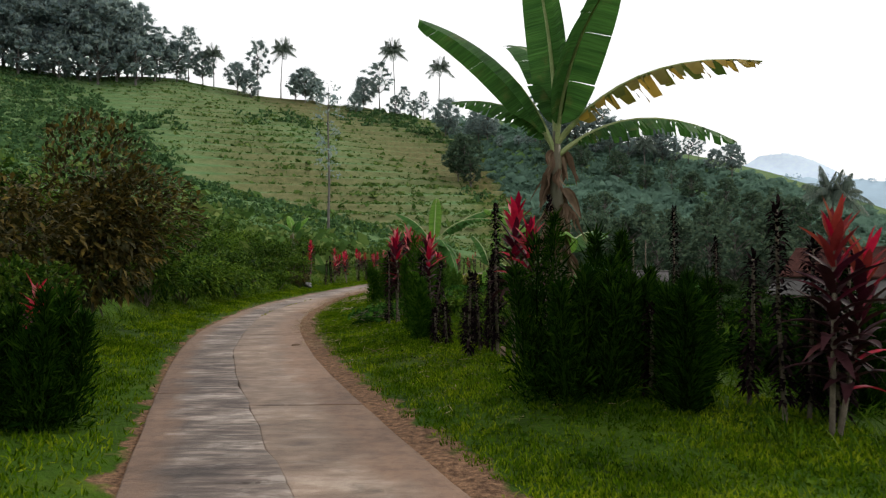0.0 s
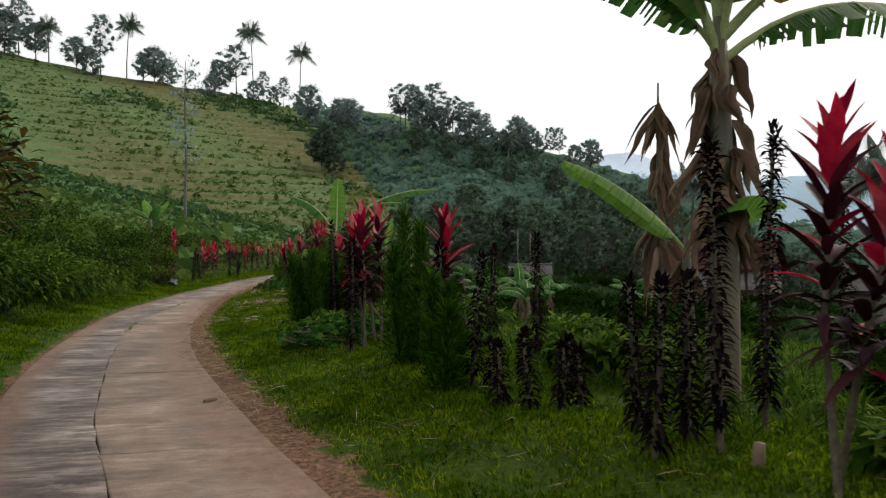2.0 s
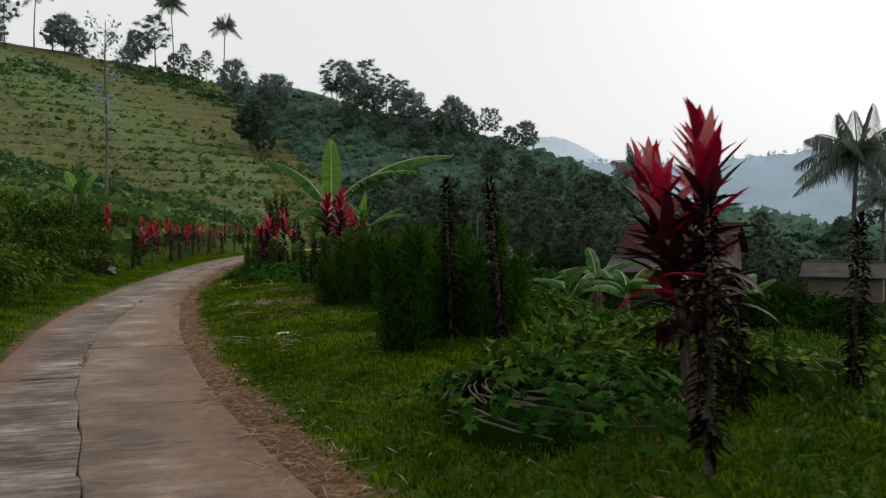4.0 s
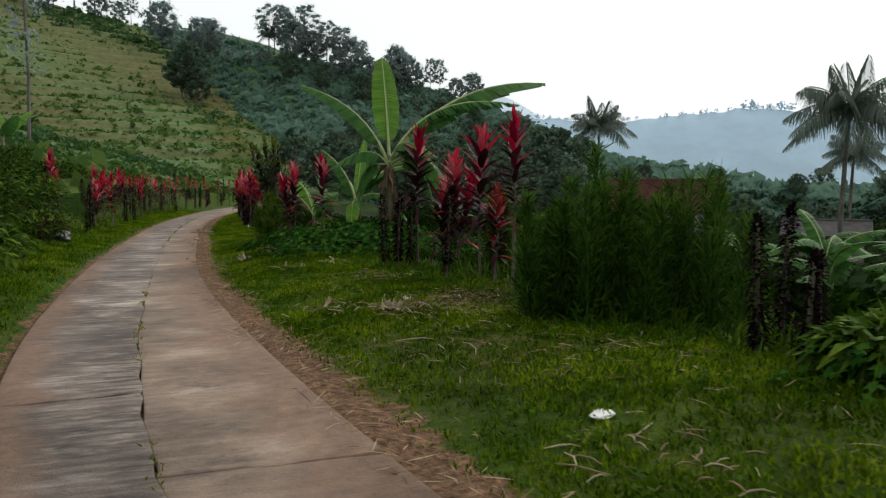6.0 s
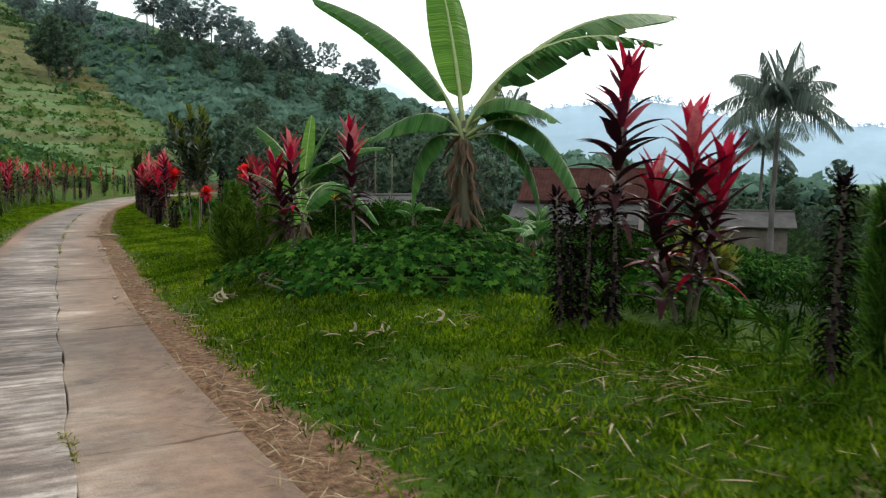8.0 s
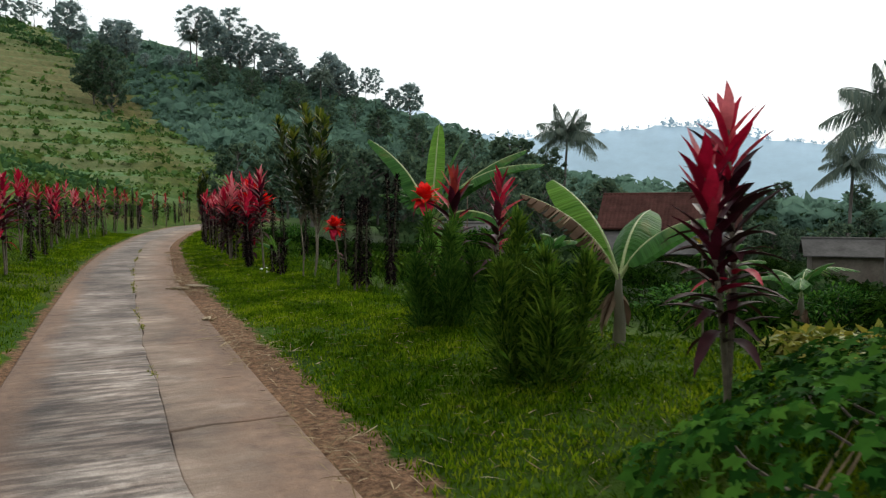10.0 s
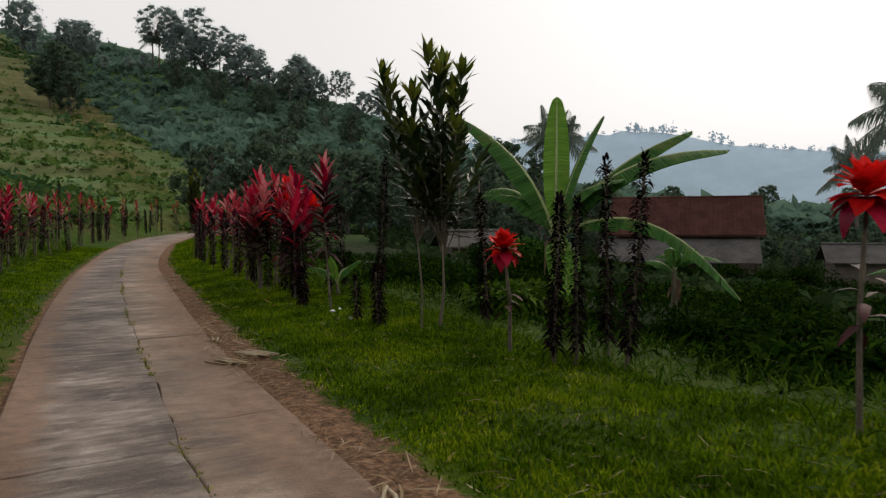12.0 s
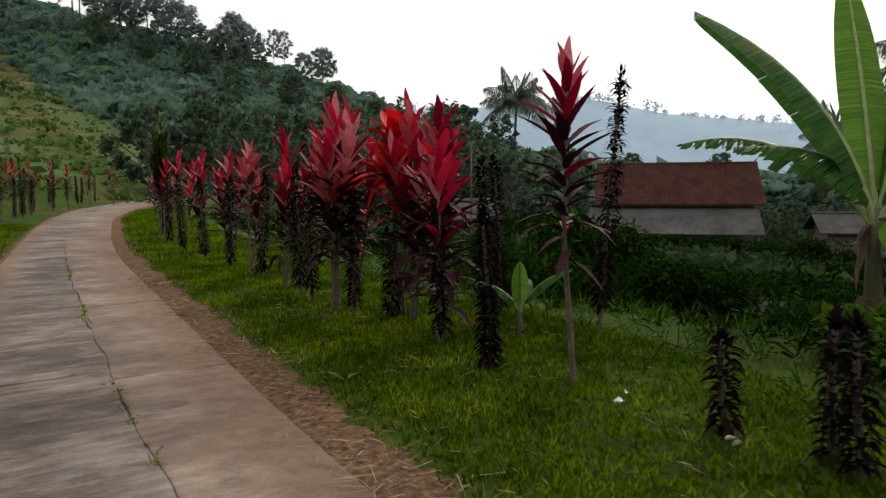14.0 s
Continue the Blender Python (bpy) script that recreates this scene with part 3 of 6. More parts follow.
def cordyline(x, y, h, heads=1, tone=0, size=0.42, bare=0.35, full=44, label="", group="red cordylines of the hedge", mast=1.0, red=0.30):
    ob = thing("red_cordyline", label or "red-topped cordyline with dark maroon lower leaves in the grass", "shrub", pose(x, y, zat(x, y) - 0.02, 0, 0, float(rng.uniform(0, 360))), group)
    wood, leaves = [], []
    for i in range(heads):
        hh = h * (1 if i == 0 else rng.uniform(0.78, 0.95))
        a = rng.uniform(0, 6.28)
        off = Vector((0, 0, 0)) if i == 0 else Vector((math.cos(a), math.sin(a), 0)) * rng.uniform(0.20, 0.32)
        top = off + Vector((0, 0, hh - size * 0.62))
        b = Vector((rng.uniform(-0.05, 0.05), rng.uniform(-0.05, 0.05), 0))
        mid = b.lerp(top, 0.5) + Vector((rng.uniform(-0.05, 0.05), rng.uniform(-0.05, 0.05), 0))
        wood.append(tube([b, mid, top], [0.018, 0.014, 0.010], 6))
        z0, z1 = bare * hh, max(bare * hh + 0.1, top.z - size * 1.3)
        v, f = spiral_leaves(z0, z1, max(6, int(30 * mast * (z1 - z0))), size * 0.55, 0.055, -20, 30, 0.35)
        t = np.clip(v[:, 2:3] / max(top.z, 0.1), 0, 1)
        v[:, :2] += np.array([b.x, b.y]) * (1 - t) + np.array([top.x, top.y]) * t
        leaves.append((v, f))
        red_crown(ob, top, mid, size, full, tone, red)
    part("stem", smooth(mesh_of("stem", *join(wood), M_STEM)), ob, "thin pale stem")
    part("lower_foliage", mesh_of("lower_foliage", *stack(*leaves), M_MAROON), ob, "dark maroon strap leaves")
    return ob


def stalk(x, y, h, bare=0.10, wide=0.082, group="dark leafy stalks of the hedge"):
    ob = thing("dark_cordyline_stalk", "dark purple column of small curled leaves on a stem", "shrub", pose(x, y, zat(x, y) - 0.02, rng.uniform(-4, 4), rng.uniform(-4, 4), float(rng.uniform(0, 360))), group)
    part("stem", smooth(mesh_of("stem", *tube([(0, 0, 0), (0.01, 0.01, h * 0.5), (0, 0, h * 0.97)], [0.018, 0.015, 0.01], 6), M_STEM)), ob)
    v, f = spiral_leaves(bare * h, h * 0.96, int(250 * h * (1 - bare)), wide * 1.15, 0.030, 12, 45, 0.75)
    tip = spiral_leaves(h * 0.92, h, 16, wide * 0.8, 0.028, 30, 80, 0.1)
    part("foliage", mesh_of("foliage", *stack((v, f), tip), M_PURPLE), ob, "small dark curled leaves")
    return ob


def needles(base, out, length, width):
    """Many thin diamond leaflets: base, out (n,3), length, width (n,)."""
    out = out / np.linalg.norm(out, axis=1, keepdims=True)
    side = np.cross(out, rng.normal(size=base.shape))
    side /= np.linalg.norm(side, axis=1, keepdims=True) + 1e-9
    w, ln = side * width[:, None] * 0.5, out * length[:, None]
    V = np.stack([base, base + ln * 0.45 + w, base + ln, base + ln * 0.45 - w], axis=1)
    return V.reshape(-1, 3), np.arange(4 * len(base)).reshape(-1, 4)


def feathery_shrub(x, y, h, w, mat=None, label="", n=15000):
    """Upright soft plumes of fine leaflets crowded on one base."""
    ob = thing("feathery_shrub", label or "dense dark green feathery shrub beside the grass verge", "shrub", pose(x, y, zat(x, y) - 0.02), "feathery shrubs of the hedge")
    twigs, base, out = [], [], []
    k = max(4, int(9 * w * w + 5 * w))
    for i in range(k):
        a, q = i * 2.4 + rng.uniform(-0.4, 0.4), math.sqrt((i + 0.3) / k)
        foot = Vector((math.cos(a) * q * w * 0.30, math.sin(a) * q * w * 0.30, 0))
        tip = Vector((math.cos(a) * q * w * 0.46, math.sin(a) * q * w * 0.46, h * (1 - 0.35 * q * q) * rng.uniform(0.62, 1.06)))
        bend = foot.lerp(tip, 0.5) + Vector((math.cos(a), math.sin(a), 0)) * 0.05 * w
        twigs.append(tube([foot, bend, tip], [0.012, 0.008, 0.003], 4))
        m = n // k
        t = rng.uniform(0.02, 1.0, m)
        f, b2, tp = (np.array(p) for p in (foot, bend, tip))
        pts = ((1 - t) ** 2)[:, None] * f + (2 * t * (1 - t))[:, None] * b2 + (t * t)[:, None] * tp
        fat = (0.08 + 0.11 * w) * np.clip(1.04 - t, 0, 1) ** 0.7 * (0.8 + 0.35 * np.sin(t * 17 + i * 1.7) * np.sin(t * 7 + i))
        g = rng.normal(size=(m, 3))
        g /= np.linalg.norm(g, axis=1, keepdims=True)
        base.append(pts + g * (fat * rng.uniform(0, 1.25, m) ** 0.8)[:, None])
        out.append(g * 0.7 + rng.normal(size=(m, 3)) * 0.25 + np.array([0, 0, 0.75]))
    base, out = np.concatenate(base), np.concatenate(out)
    m = len(base)
    part("branching_stem", mesh_of("branching_stem", *join(twigs), mat or M_SHRUB), ob)
    part("foliage", mesh_of("foliage", *needles(base, out, rng.uniform(0.05, 0.11, m) * np.where(rng.random(m) < 0.12, 1.9, 1.0), rng.uniform(0.008, 0.016, m)), mat or M_SHRUB), ob)
    return ob


def leafy_bush(x, y, h, w, mat, n=700, leaf=0.12, label="", name="leafy_bush", group="", z=None):
    """Uneven clumps of leaves on a few branching stems."""
    ob = thing(name, label or "leafy green bush growing on the bank", "bush", pose(x, y, (zat(x, y) if z is None else z) - 0.03), group)
    stems, pts = [], []
    k = 9
    for i in range(k):
        a, q = rng.uniform(0, 6.28), math.sqrt(rng.uniform(0.02, 1))
        c = Vector((math.cos(a) * q * w * 0.4, math.sin(a) * q * w * 0.4, h * rng.uniform(0.35, 0.85) * (1 - 0.25 * q)))
        stems.append(tube([(0, 0, 0), c * 0.5 + Vector((0, 0, 0.1 * h)), c], [0.02, 0.014, 0.005], 5))
        m = int(1.7 * n) // k
        g = rng.normal(size=(m, 3))
        g /= np.linalg.norm(g, axis=1, keepdims=True)
        p = np.array(c) + g * (rng.uniform(0.45, 1.0, m) ** 0.6)[:, None] * np.array([w * 0.24, w * 0.24, h * 0.22]) * rng.uniform(0.8, 1.3)
        pts.append(p)
    p = np.concatenate(pts)
    p[:, 2] = np.maximum(p[:, 2], 0.02)
    d = p - np.array([0, 0, h * 0.3]) + rng.normal(0, 0.25 * w, p.shape)
    m = len(p)
    v, f = leaf_strips(p, d, np.tile([0, 0, 1.0], (m, 1)) + rng.normal(0, 0.3, (m, 3)), rng.uniform(0.7, 1.4, m) * leaf, rng.uniform(0.3, 0.55, m) * leaf, rng.uniform(0.1, 0.6, m), 2, 0.3)
    part("branching_stem", mesh_of("branching_stem", *join(stems), M_STEM), ob)
    part("foliage", mesh_of("foliage", v, f, mat), ob)
    return ob


def banana_blade(length, width, arch, torn, seed, sag=0.25, stalk_to=0.14):
    """A banana leaf along +x from the origin: blade in ribbons either side of the rib, and the rib."""
    r = np.random.default_rng(seed)
    n = 40
    t = np.linspace(0, 1, n + 1)
    px = length * (t - 0.12 * arch * t * t)
    pz = length * (0.55 * arch * t * (1 - t) * 1.6 - arch * 0.55 * t ** 2.2)
    prof = np.clip(np.sin(np.pi * np.clip((t - stalk_to) / (1 - stalk_to), 0, 1) ** 0.8), 0, 1) ** 0.42 * width * 0.5
    V, Fc = [], []
    for sgn in (-1, 1):
        i = int(stalk_to * n * 0.6)
        while i < n:
            run = int(r.integers(1, 4)) if torn > 0.4 else (int(r.integers(5, 14)) if torn > 0.1 else 60)
            j = min(n, i + run)
            extra = r.uniform(0, 1.2) * torn
            short = 1 - r.uniform(0, 0.35) * torn
            o = len(V)
            for k in range(i, j + 1):
                w = prof[k] * short
                pull = 0.010 * max(0.0, torn - 0.1) * (1 if k == i else (-1 if k == j else 0)) * length
                for q in (0.0, 0.35, 0.7, 1.0):
                    down = (sag * q + (extra + sag) * q * q * 0.55) * w
                    V.append((px[k] + 0.25 * q * w * 0.5 + pull * q * 2, sgn * (q * w * (1 - 0.25 * extra * q)), pz[k] - down + 0.10 * w * (1 if q == 0.35 else 0)))
            for k in range(j - i):
                for q in range(3):
                    a = o + k * 4 + q
                    Fc.append((a, a + 1, a + 5, a + 4))
            i = j
    rib = tube([(px[k], 0, pz[k] - 0.004) for k in range(0, n + 1, 4)], [0.028 * (1 - 0.85 * t[k]) * length / 2.0 + 0.003 for k in range(0, n + 1, 4)], 6)
    return (V, Fc), rib


def banana(x, y, stem_h, leaves, label, radius=0.09, dead=8, z=None, seed=1, petiole=0.14):
    """leaves: (azimuth in degrees clockwise from +y, tilt above level, length, width, arch, torn, material)."""
    ob = thing("banana_plant", label, "banana plant", pose(x, y, (zat(x, y) if z is None else z) - 0.03), "banana plants")
    v, f = tube([(0, 0, 0), (0.01, 0, stem_h * 0.4), (0, 0.01, stem_h * 0.8), (0, 0, stem_h * 1.04)], [radius * 1.15, radius, radius * 0.72, radius * 0.4], 12)
    part("trunk", smooth(mesh_of("trunk", v, f, M_BANSTEM)), ob)
    z0 = ob.matrix_basis.translation.z
    for i, spec in enumerate(leaves):
        if len(spec) == 7:
            az, tilt, L, W, arch, torn, mat = spec
        else:
            tx, ty, tz, W, arch, torn, mat = spec[0], spec[1], spec[2], *spec[3:7]
            d = Vector((tx - x, ty - y, tz - z0 - stem_h * 0.95))
            ex, ez = 1 - 0.12 * arch, -arch * 0.55
            L = d.length / math.hypot(ex, ez)
            az = math.degrees(math.atan2(d.x, d.y))
            tilt = math.degrees(math.asin(max(-1, min(1, d.z / d.length))) - math.atan2(ez, ex))
        (v, f), rib = banana_blade(L, W * 1.15, arch, torn, seed * 31 + i, 0.12 if tilt > 62 else 0.5, petiole)
        m = Matrix.Translation((0, 0, stem_h * (0.92 + 0.02 * (i % 4)))) @ Matrix.Rotation(radians(90 - az), 4, "Z") @ Matrix.Rotation(-radians(tilt), 4, "Y")
        lf = part("leaf", smooth(mesh_of("leaf", v, f, mat)), ob, "", m)
        part("midrib", smooth(mesh_of("midrib", *rib, M_RIB)), lf)
    for i in range(dead):
        a = i * 2.4 + rng.uniform(-0.4, 0.4)
        k = 3
        out = np.stack([np.cos(a + rng.normal(0, 0.25, k)), np.sin(a + rng.normal(0, 0.25, k)), rng.uniform(-3.2, -0.6, k)], -1)
        L = rng.uniform(0.16, 0.42, k) * min(1.0, 0.5 + 0.25 * stem_h)
        v, f = leaf_strips(np.zeros((k, 3)), out, rng.normal(size=(k, 3)), L, rng.uniform(0.05, 0.11, k) * (0.5 + 5 * radius), rng.uniform(0.2, 0.8, k), 9, 0.9)
        w = np.sin(v[:, 2] * 26 + a * 3) * (0.006 + 0.16 * radius)
        v[:, 0] += w * math.cos(a + 1.2)
        v[:, 1] += w * math.sin(a + 1.2)
        part("dead_leaf", mesh_of("dead_leaf", v, f, M_BANDRY), ob, "brown dried hanging leaf", Matrix.Translation((math.cos(a) * radius * 0.75, math.sin(a) * radius * 0.75, stem_h * rng.uniform(0.42, 0.99))))
    return ob


def palm_tree(x, y, h, spread, label, z=None, lean=0.04):
    ob = thing("coconut_palm", label, "palm tree", pose(x, y, zat(x, y) - 0.3 if z is None else z), "palms")
    top = Vector((lean * h, 0, h))
    part("trunk", smooth(mesh_of("trunk", *tube([(0, 0, 0), (0.0, 0, h * 0.3), (lean * h * 0.5, 0, h * 0.7), top], [0.24, 0.18, 0.15, 0.12], 8), M_BARK)), ob)
    n = 24
    for i in range(n):
        az, tilt = i * 2.4, radians(76 - 92 * (i / n) + rng.uniform(-6, 6))
        L = spread * rng.uniform(0.85, 1.1)
        t = np.linspace(0, 1, 8)
        out = np.array([math.cos(az), math.sin(az), 0])
        spine = np.array(top)[None] + out[None] * (L * t * math.cos(tilt))[:, None] + np.array([0, 0, 1.0])[None] * (L * (t * math.sin(tilt) - 0.55 * t * t * max(0.35, math.cos(tilt))))[:, None]
        m = 120
        tt = np.repeat(np.linspace(0.1, 1, m // 2), 2)
        b = np.stack([np.interp(tt, t, spine[:, c]) for c in range(3)], -1)
        side = np.cross(out, [0, 0, 1.0])
        sg = np.where(np.arange(m) % 2 == 0, 1, -1)[:, None]
        d = side[None] * sg * 0.9 + out[None] * 0.55 + np.array([0, 0, -0.35])[None] + rng.normal(0, 0.08, (m, 3))
        ll = L * 0.30 * np.sin(np.pi * (0.12 + 0.8 * tt)) * rng.uniform(0.85, 1.1, m)
        v, f = leaf_strips(b, d, np.tile([0, 0, 1.0], (m, 1)), ll, np.full(m, 0.017 * spread), np.full(m, 0.9), 2, 0.2)
        part("frond_rib", mesh_of("frond_rib", *tube(spine.tolist(), [0.03 * spread / 3] * 7 + [0.006], 4), M_PALM), ob)
        part("frond", mesh_of("frond", v, f, M_PALM), ob)
    return ob


def tree(name, label, h, w, trunk_h, n, leaf, clumps, mat=None, flat=0.75, r=0.22):
    """A tree at the origin: tapered trunk, limbs, and a ragged crown of leaf clumps."""
    ob = thing(name, label, "tree", None, "trees")
    pieces = [tube([(0, 0, -0.5), (0.1, 0, trunk_h * 0.5), (0, 0.1, trunk_h), (0.1, 0, h * 0.8)], [r, r * 0.75, r * 0.5, r * 0.15], 7)]
    pts = []
    for i in range(clumps):
        a = i * 2.4 + rng.uniform(-0.5, 0.5)
        f = (i + 0.5) / clumps
        zc = trunk_h + (h - trunk_h) * (0.08 + 0.86 * f)
        q = w * 0.5 * math.sin(math.pi * (0.18 + 0.72 * f)) * rng.uniform(0.4, 1.15)
        c = Vector((math.cos(a) * q, math.sin(a) * q, zc))
        s = Vector((0, 0, max(trunk_h * 0.6, zc - 0.5 * q - 0.4)))
        pieces.append(tube([s, s.lerp(c, 0.6) + Vector((0, 0, 0.1 * q)), c], [r * 0.32, r * 0.2, r * 0.06], 5))
        m = n // clumps
        g = rng.normal(size=(m, 3))
        g /= np.linalg.norm(g, axis=1, keepdims=True)
        rad = w * rng.uniform(0.05, 0.14)
        pts.append(np.array(c) + g * np.abs(rng.normal(0, 0.7, m))[:, None] * rad * np.array([1, 1, flat]))
    p = np.concatenate(pts)
    part("trunk", smooth(mesh_of("trunk", *join(pieces), M_BARK)), ob)
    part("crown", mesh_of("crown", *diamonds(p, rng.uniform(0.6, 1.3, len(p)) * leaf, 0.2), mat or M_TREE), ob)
    return ob


def set_tree(proto, x, y, s=1.0, turn=0.0, z=None, stretch=1.0):
    m = pose(x, y, zat(x, y) - 0.2 if z is None else z, 0, 0, turn)
    ob = copy_thing(proto, m)
    ob.scale = (s, s, s * stretch)
    return ob


def bearing(th, r):
    return -3 + r * math.sin(radians(th)), 10 + r * math.cos(radians(th))


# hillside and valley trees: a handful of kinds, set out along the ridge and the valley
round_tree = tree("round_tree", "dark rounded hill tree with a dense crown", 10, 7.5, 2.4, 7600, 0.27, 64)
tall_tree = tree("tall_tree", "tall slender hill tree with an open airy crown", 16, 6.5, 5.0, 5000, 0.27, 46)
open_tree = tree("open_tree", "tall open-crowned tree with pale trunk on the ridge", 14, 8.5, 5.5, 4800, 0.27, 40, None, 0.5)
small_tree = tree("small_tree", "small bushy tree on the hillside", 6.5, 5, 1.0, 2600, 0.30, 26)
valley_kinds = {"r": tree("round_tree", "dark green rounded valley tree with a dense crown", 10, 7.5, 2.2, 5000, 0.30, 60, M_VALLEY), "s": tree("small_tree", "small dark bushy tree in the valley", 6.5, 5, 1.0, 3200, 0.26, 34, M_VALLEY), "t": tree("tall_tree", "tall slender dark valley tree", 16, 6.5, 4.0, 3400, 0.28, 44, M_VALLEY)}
PROTO = {"r": round_tree, "t": tall_tree, "o": open_tree, "s": small_tree}
ridge = [(-36, "r", 2.2), (-34.5, "r", 2.0), (-32, "r", 2.4), (-30.3, "r", 2.3), (-28.8, "r", 2.2), (-27.3, "r", 2.4), (-25.8, "r", 2.2), (-24.4, "r", 2.3), (-23.2, "r", 2.0), (-33, "r", 1.9), (-31, "t", 1.7), (-29.5, "r", 1.9), (-28, "t", 1.8), (-26.5, "r", 2.0), (-25, "t", 1.6), (-23.8, "r", 1.8), (-22.6, "r", 1.7), (-21.6, "t", 1.2),
         (-20.4, "o", 1.0), (-19.2, "r", 1.05), (-18.4, "t", 0.95), (-17.4, "r", 0.9), (-14.9, "r", 0.85), (-13.4, "t", 0.95), (-13.9, "s", 1.1), (-9.9, "r", 0.95), (-9.0, "s", 1.2), (-10.6, "s", 1.1),
         (-5.4, "r", 0.9), (-4.2, "o", 1.0), (-2.3, "t", 0.55), (-2.9, "s", 0.9), (-1.5, "s", 0.8), (-0.8, "t", 0.5)]
back_ridge = [(1.0, 236, "r", 1.15), (1.6, 236, "s", 0.9), (2.8, 228, "s", 0.9), (3.6, 226, "r", 0.95), (4.3, 222, "r", 0.95), (5.4, 214, "s", 0.55), (6.8, 208, "s", 0.55), (7.6, 206, "s", 0.6), (8.5, 204, "o", 0.88), (9.2, 206, "t", 0.72), (9.8, 202, "r", 0.95), (10.6, 204, "o", 0.92), (11.2, 203, "r", 0.8),
              (12.1, 204, "o", 0.75), (12.7, 200, "s", 0.9), (13.2, 204, "o", 0.72), (13.8, 201, "r", 0.85), (14.6, 203, "t", 0.52), (15.2, 200, "s", 0.95), (16.0, 203, "s", 0.8), (17.1, 201, "r", 0.9), (17.7, 199, "r", 0.8), (18.6, 203, "s", 0.8), (19.5, 202, "t", 0.5), (20.2, 204, "t", 0.5), (21.2, 203, "s", 0.8), (22.5, 201, "r", 0.75)]
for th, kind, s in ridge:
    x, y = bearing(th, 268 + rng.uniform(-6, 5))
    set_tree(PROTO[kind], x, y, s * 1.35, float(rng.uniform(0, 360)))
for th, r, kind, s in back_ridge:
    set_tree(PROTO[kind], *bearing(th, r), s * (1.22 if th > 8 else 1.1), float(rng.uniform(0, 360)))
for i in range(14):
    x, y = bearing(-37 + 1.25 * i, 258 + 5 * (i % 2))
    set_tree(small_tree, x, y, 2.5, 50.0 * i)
for th, r, kind, s in [(2.7, 176, "r", 1.25), (2.2, 178, "r", 1.0), (3.2, 174, "s", 1.2), (-6.0, 258, "s", 1.2), (9.5, 188, "r", 0.8), (11.8, 184, "r", 0.75), (14.6, 180, "r", 0.8), (16.6, 176, "s", 1.0), (18.5, 178, "t", 0.5), (20, 170, "r", 0.75),
                       (22.5, 165, "r", 0.8), (24.5, 150, "r", 0.8), (26, 145, "t", 0.6), (14, 140, "s", 1.0), (17, 132, "r", 0.65), (19, 128, "s", 1.0), (21.5, 126, "r", 0.7), (24, 116, "s", 1.1)]:
    x, y = bearing(th, r)
    set_tree(valley_kinds.get(kind) if r < 200 else PROTO[kind], x, y, s, float(rng.uniform(0, 360)))
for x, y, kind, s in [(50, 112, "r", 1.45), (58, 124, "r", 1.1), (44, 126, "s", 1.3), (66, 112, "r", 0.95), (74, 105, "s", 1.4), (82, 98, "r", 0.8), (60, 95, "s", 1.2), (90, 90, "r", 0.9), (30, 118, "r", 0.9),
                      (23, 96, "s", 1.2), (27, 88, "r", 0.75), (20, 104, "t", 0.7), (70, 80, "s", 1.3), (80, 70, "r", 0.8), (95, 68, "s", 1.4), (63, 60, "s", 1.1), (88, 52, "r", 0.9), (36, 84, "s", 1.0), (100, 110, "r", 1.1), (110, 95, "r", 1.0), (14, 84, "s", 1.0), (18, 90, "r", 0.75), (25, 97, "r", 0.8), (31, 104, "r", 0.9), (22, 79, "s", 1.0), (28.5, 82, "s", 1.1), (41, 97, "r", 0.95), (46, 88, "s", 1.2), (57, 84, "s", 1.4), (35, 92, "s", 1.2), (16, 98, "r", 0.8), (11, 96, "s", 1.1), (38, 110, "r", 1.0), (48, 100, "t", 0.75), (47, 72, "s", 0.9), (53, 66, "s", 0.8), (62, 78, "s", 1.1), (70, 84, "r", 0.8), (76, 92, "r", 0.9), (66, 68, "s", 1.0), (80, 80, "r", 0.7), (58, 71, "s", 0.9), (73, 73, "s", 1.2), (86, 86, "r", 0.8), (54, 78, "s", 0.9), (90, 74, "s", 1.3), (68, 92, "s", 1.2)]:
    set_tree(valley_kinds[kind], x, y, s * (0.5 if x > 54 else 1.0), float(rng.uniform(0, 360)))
for ob in PROTO.values():
    ob.matrix_basis = pose(*bearing(float(rng.uniform(-60, -40)), 190), zat(*bearing(-50, 190)))
for i, ob in enumerate(valley_kinds.values()):
    x, y = 24 + 9 * i, 100 + 6 * i
    ob.matrix_basis = pose(x, y, zat(x, y) - 0.3)
    ob.scale = (0.8, 0.8, 0.8)
for i, ob in enumerate(PROTO.values()):
    x, y = bearing(-24 + 1.7 * i, 280)
    ob.matrix_basis = pose(x, y, zat(x, y) - 0.3)

for th, r, h, sp in [(-11.7, 268, 18, 5.4), (-16.6, 268, 12, 4.6), (-3.0, 266, 24, 5.6), (0.4, 266, 21, 5.0), (8.1, 205, 7.5, 3.0), (16.4, 194, 7.0, 3.4)]:
    x, y = bearing(th, r)
    palm_tree(x, y, h, sp, "tall thin palm standing on the hill ridge", lean=float(rng.uniform(-0.05, 0.05)))
palm_tree(52, 103, 10.5 - zat(52, 103), 4.6, "coconut palm among valley trees")
palm_tree(42.1, 55.4, 7.4 - zat(42.1, 55.4), 4.6, "coconut palm with drooping fronds behind the hedge")
palm_tree(62, 72, 5.5 - zat(62, 72), 3.6, "small coconut palm in the valley")

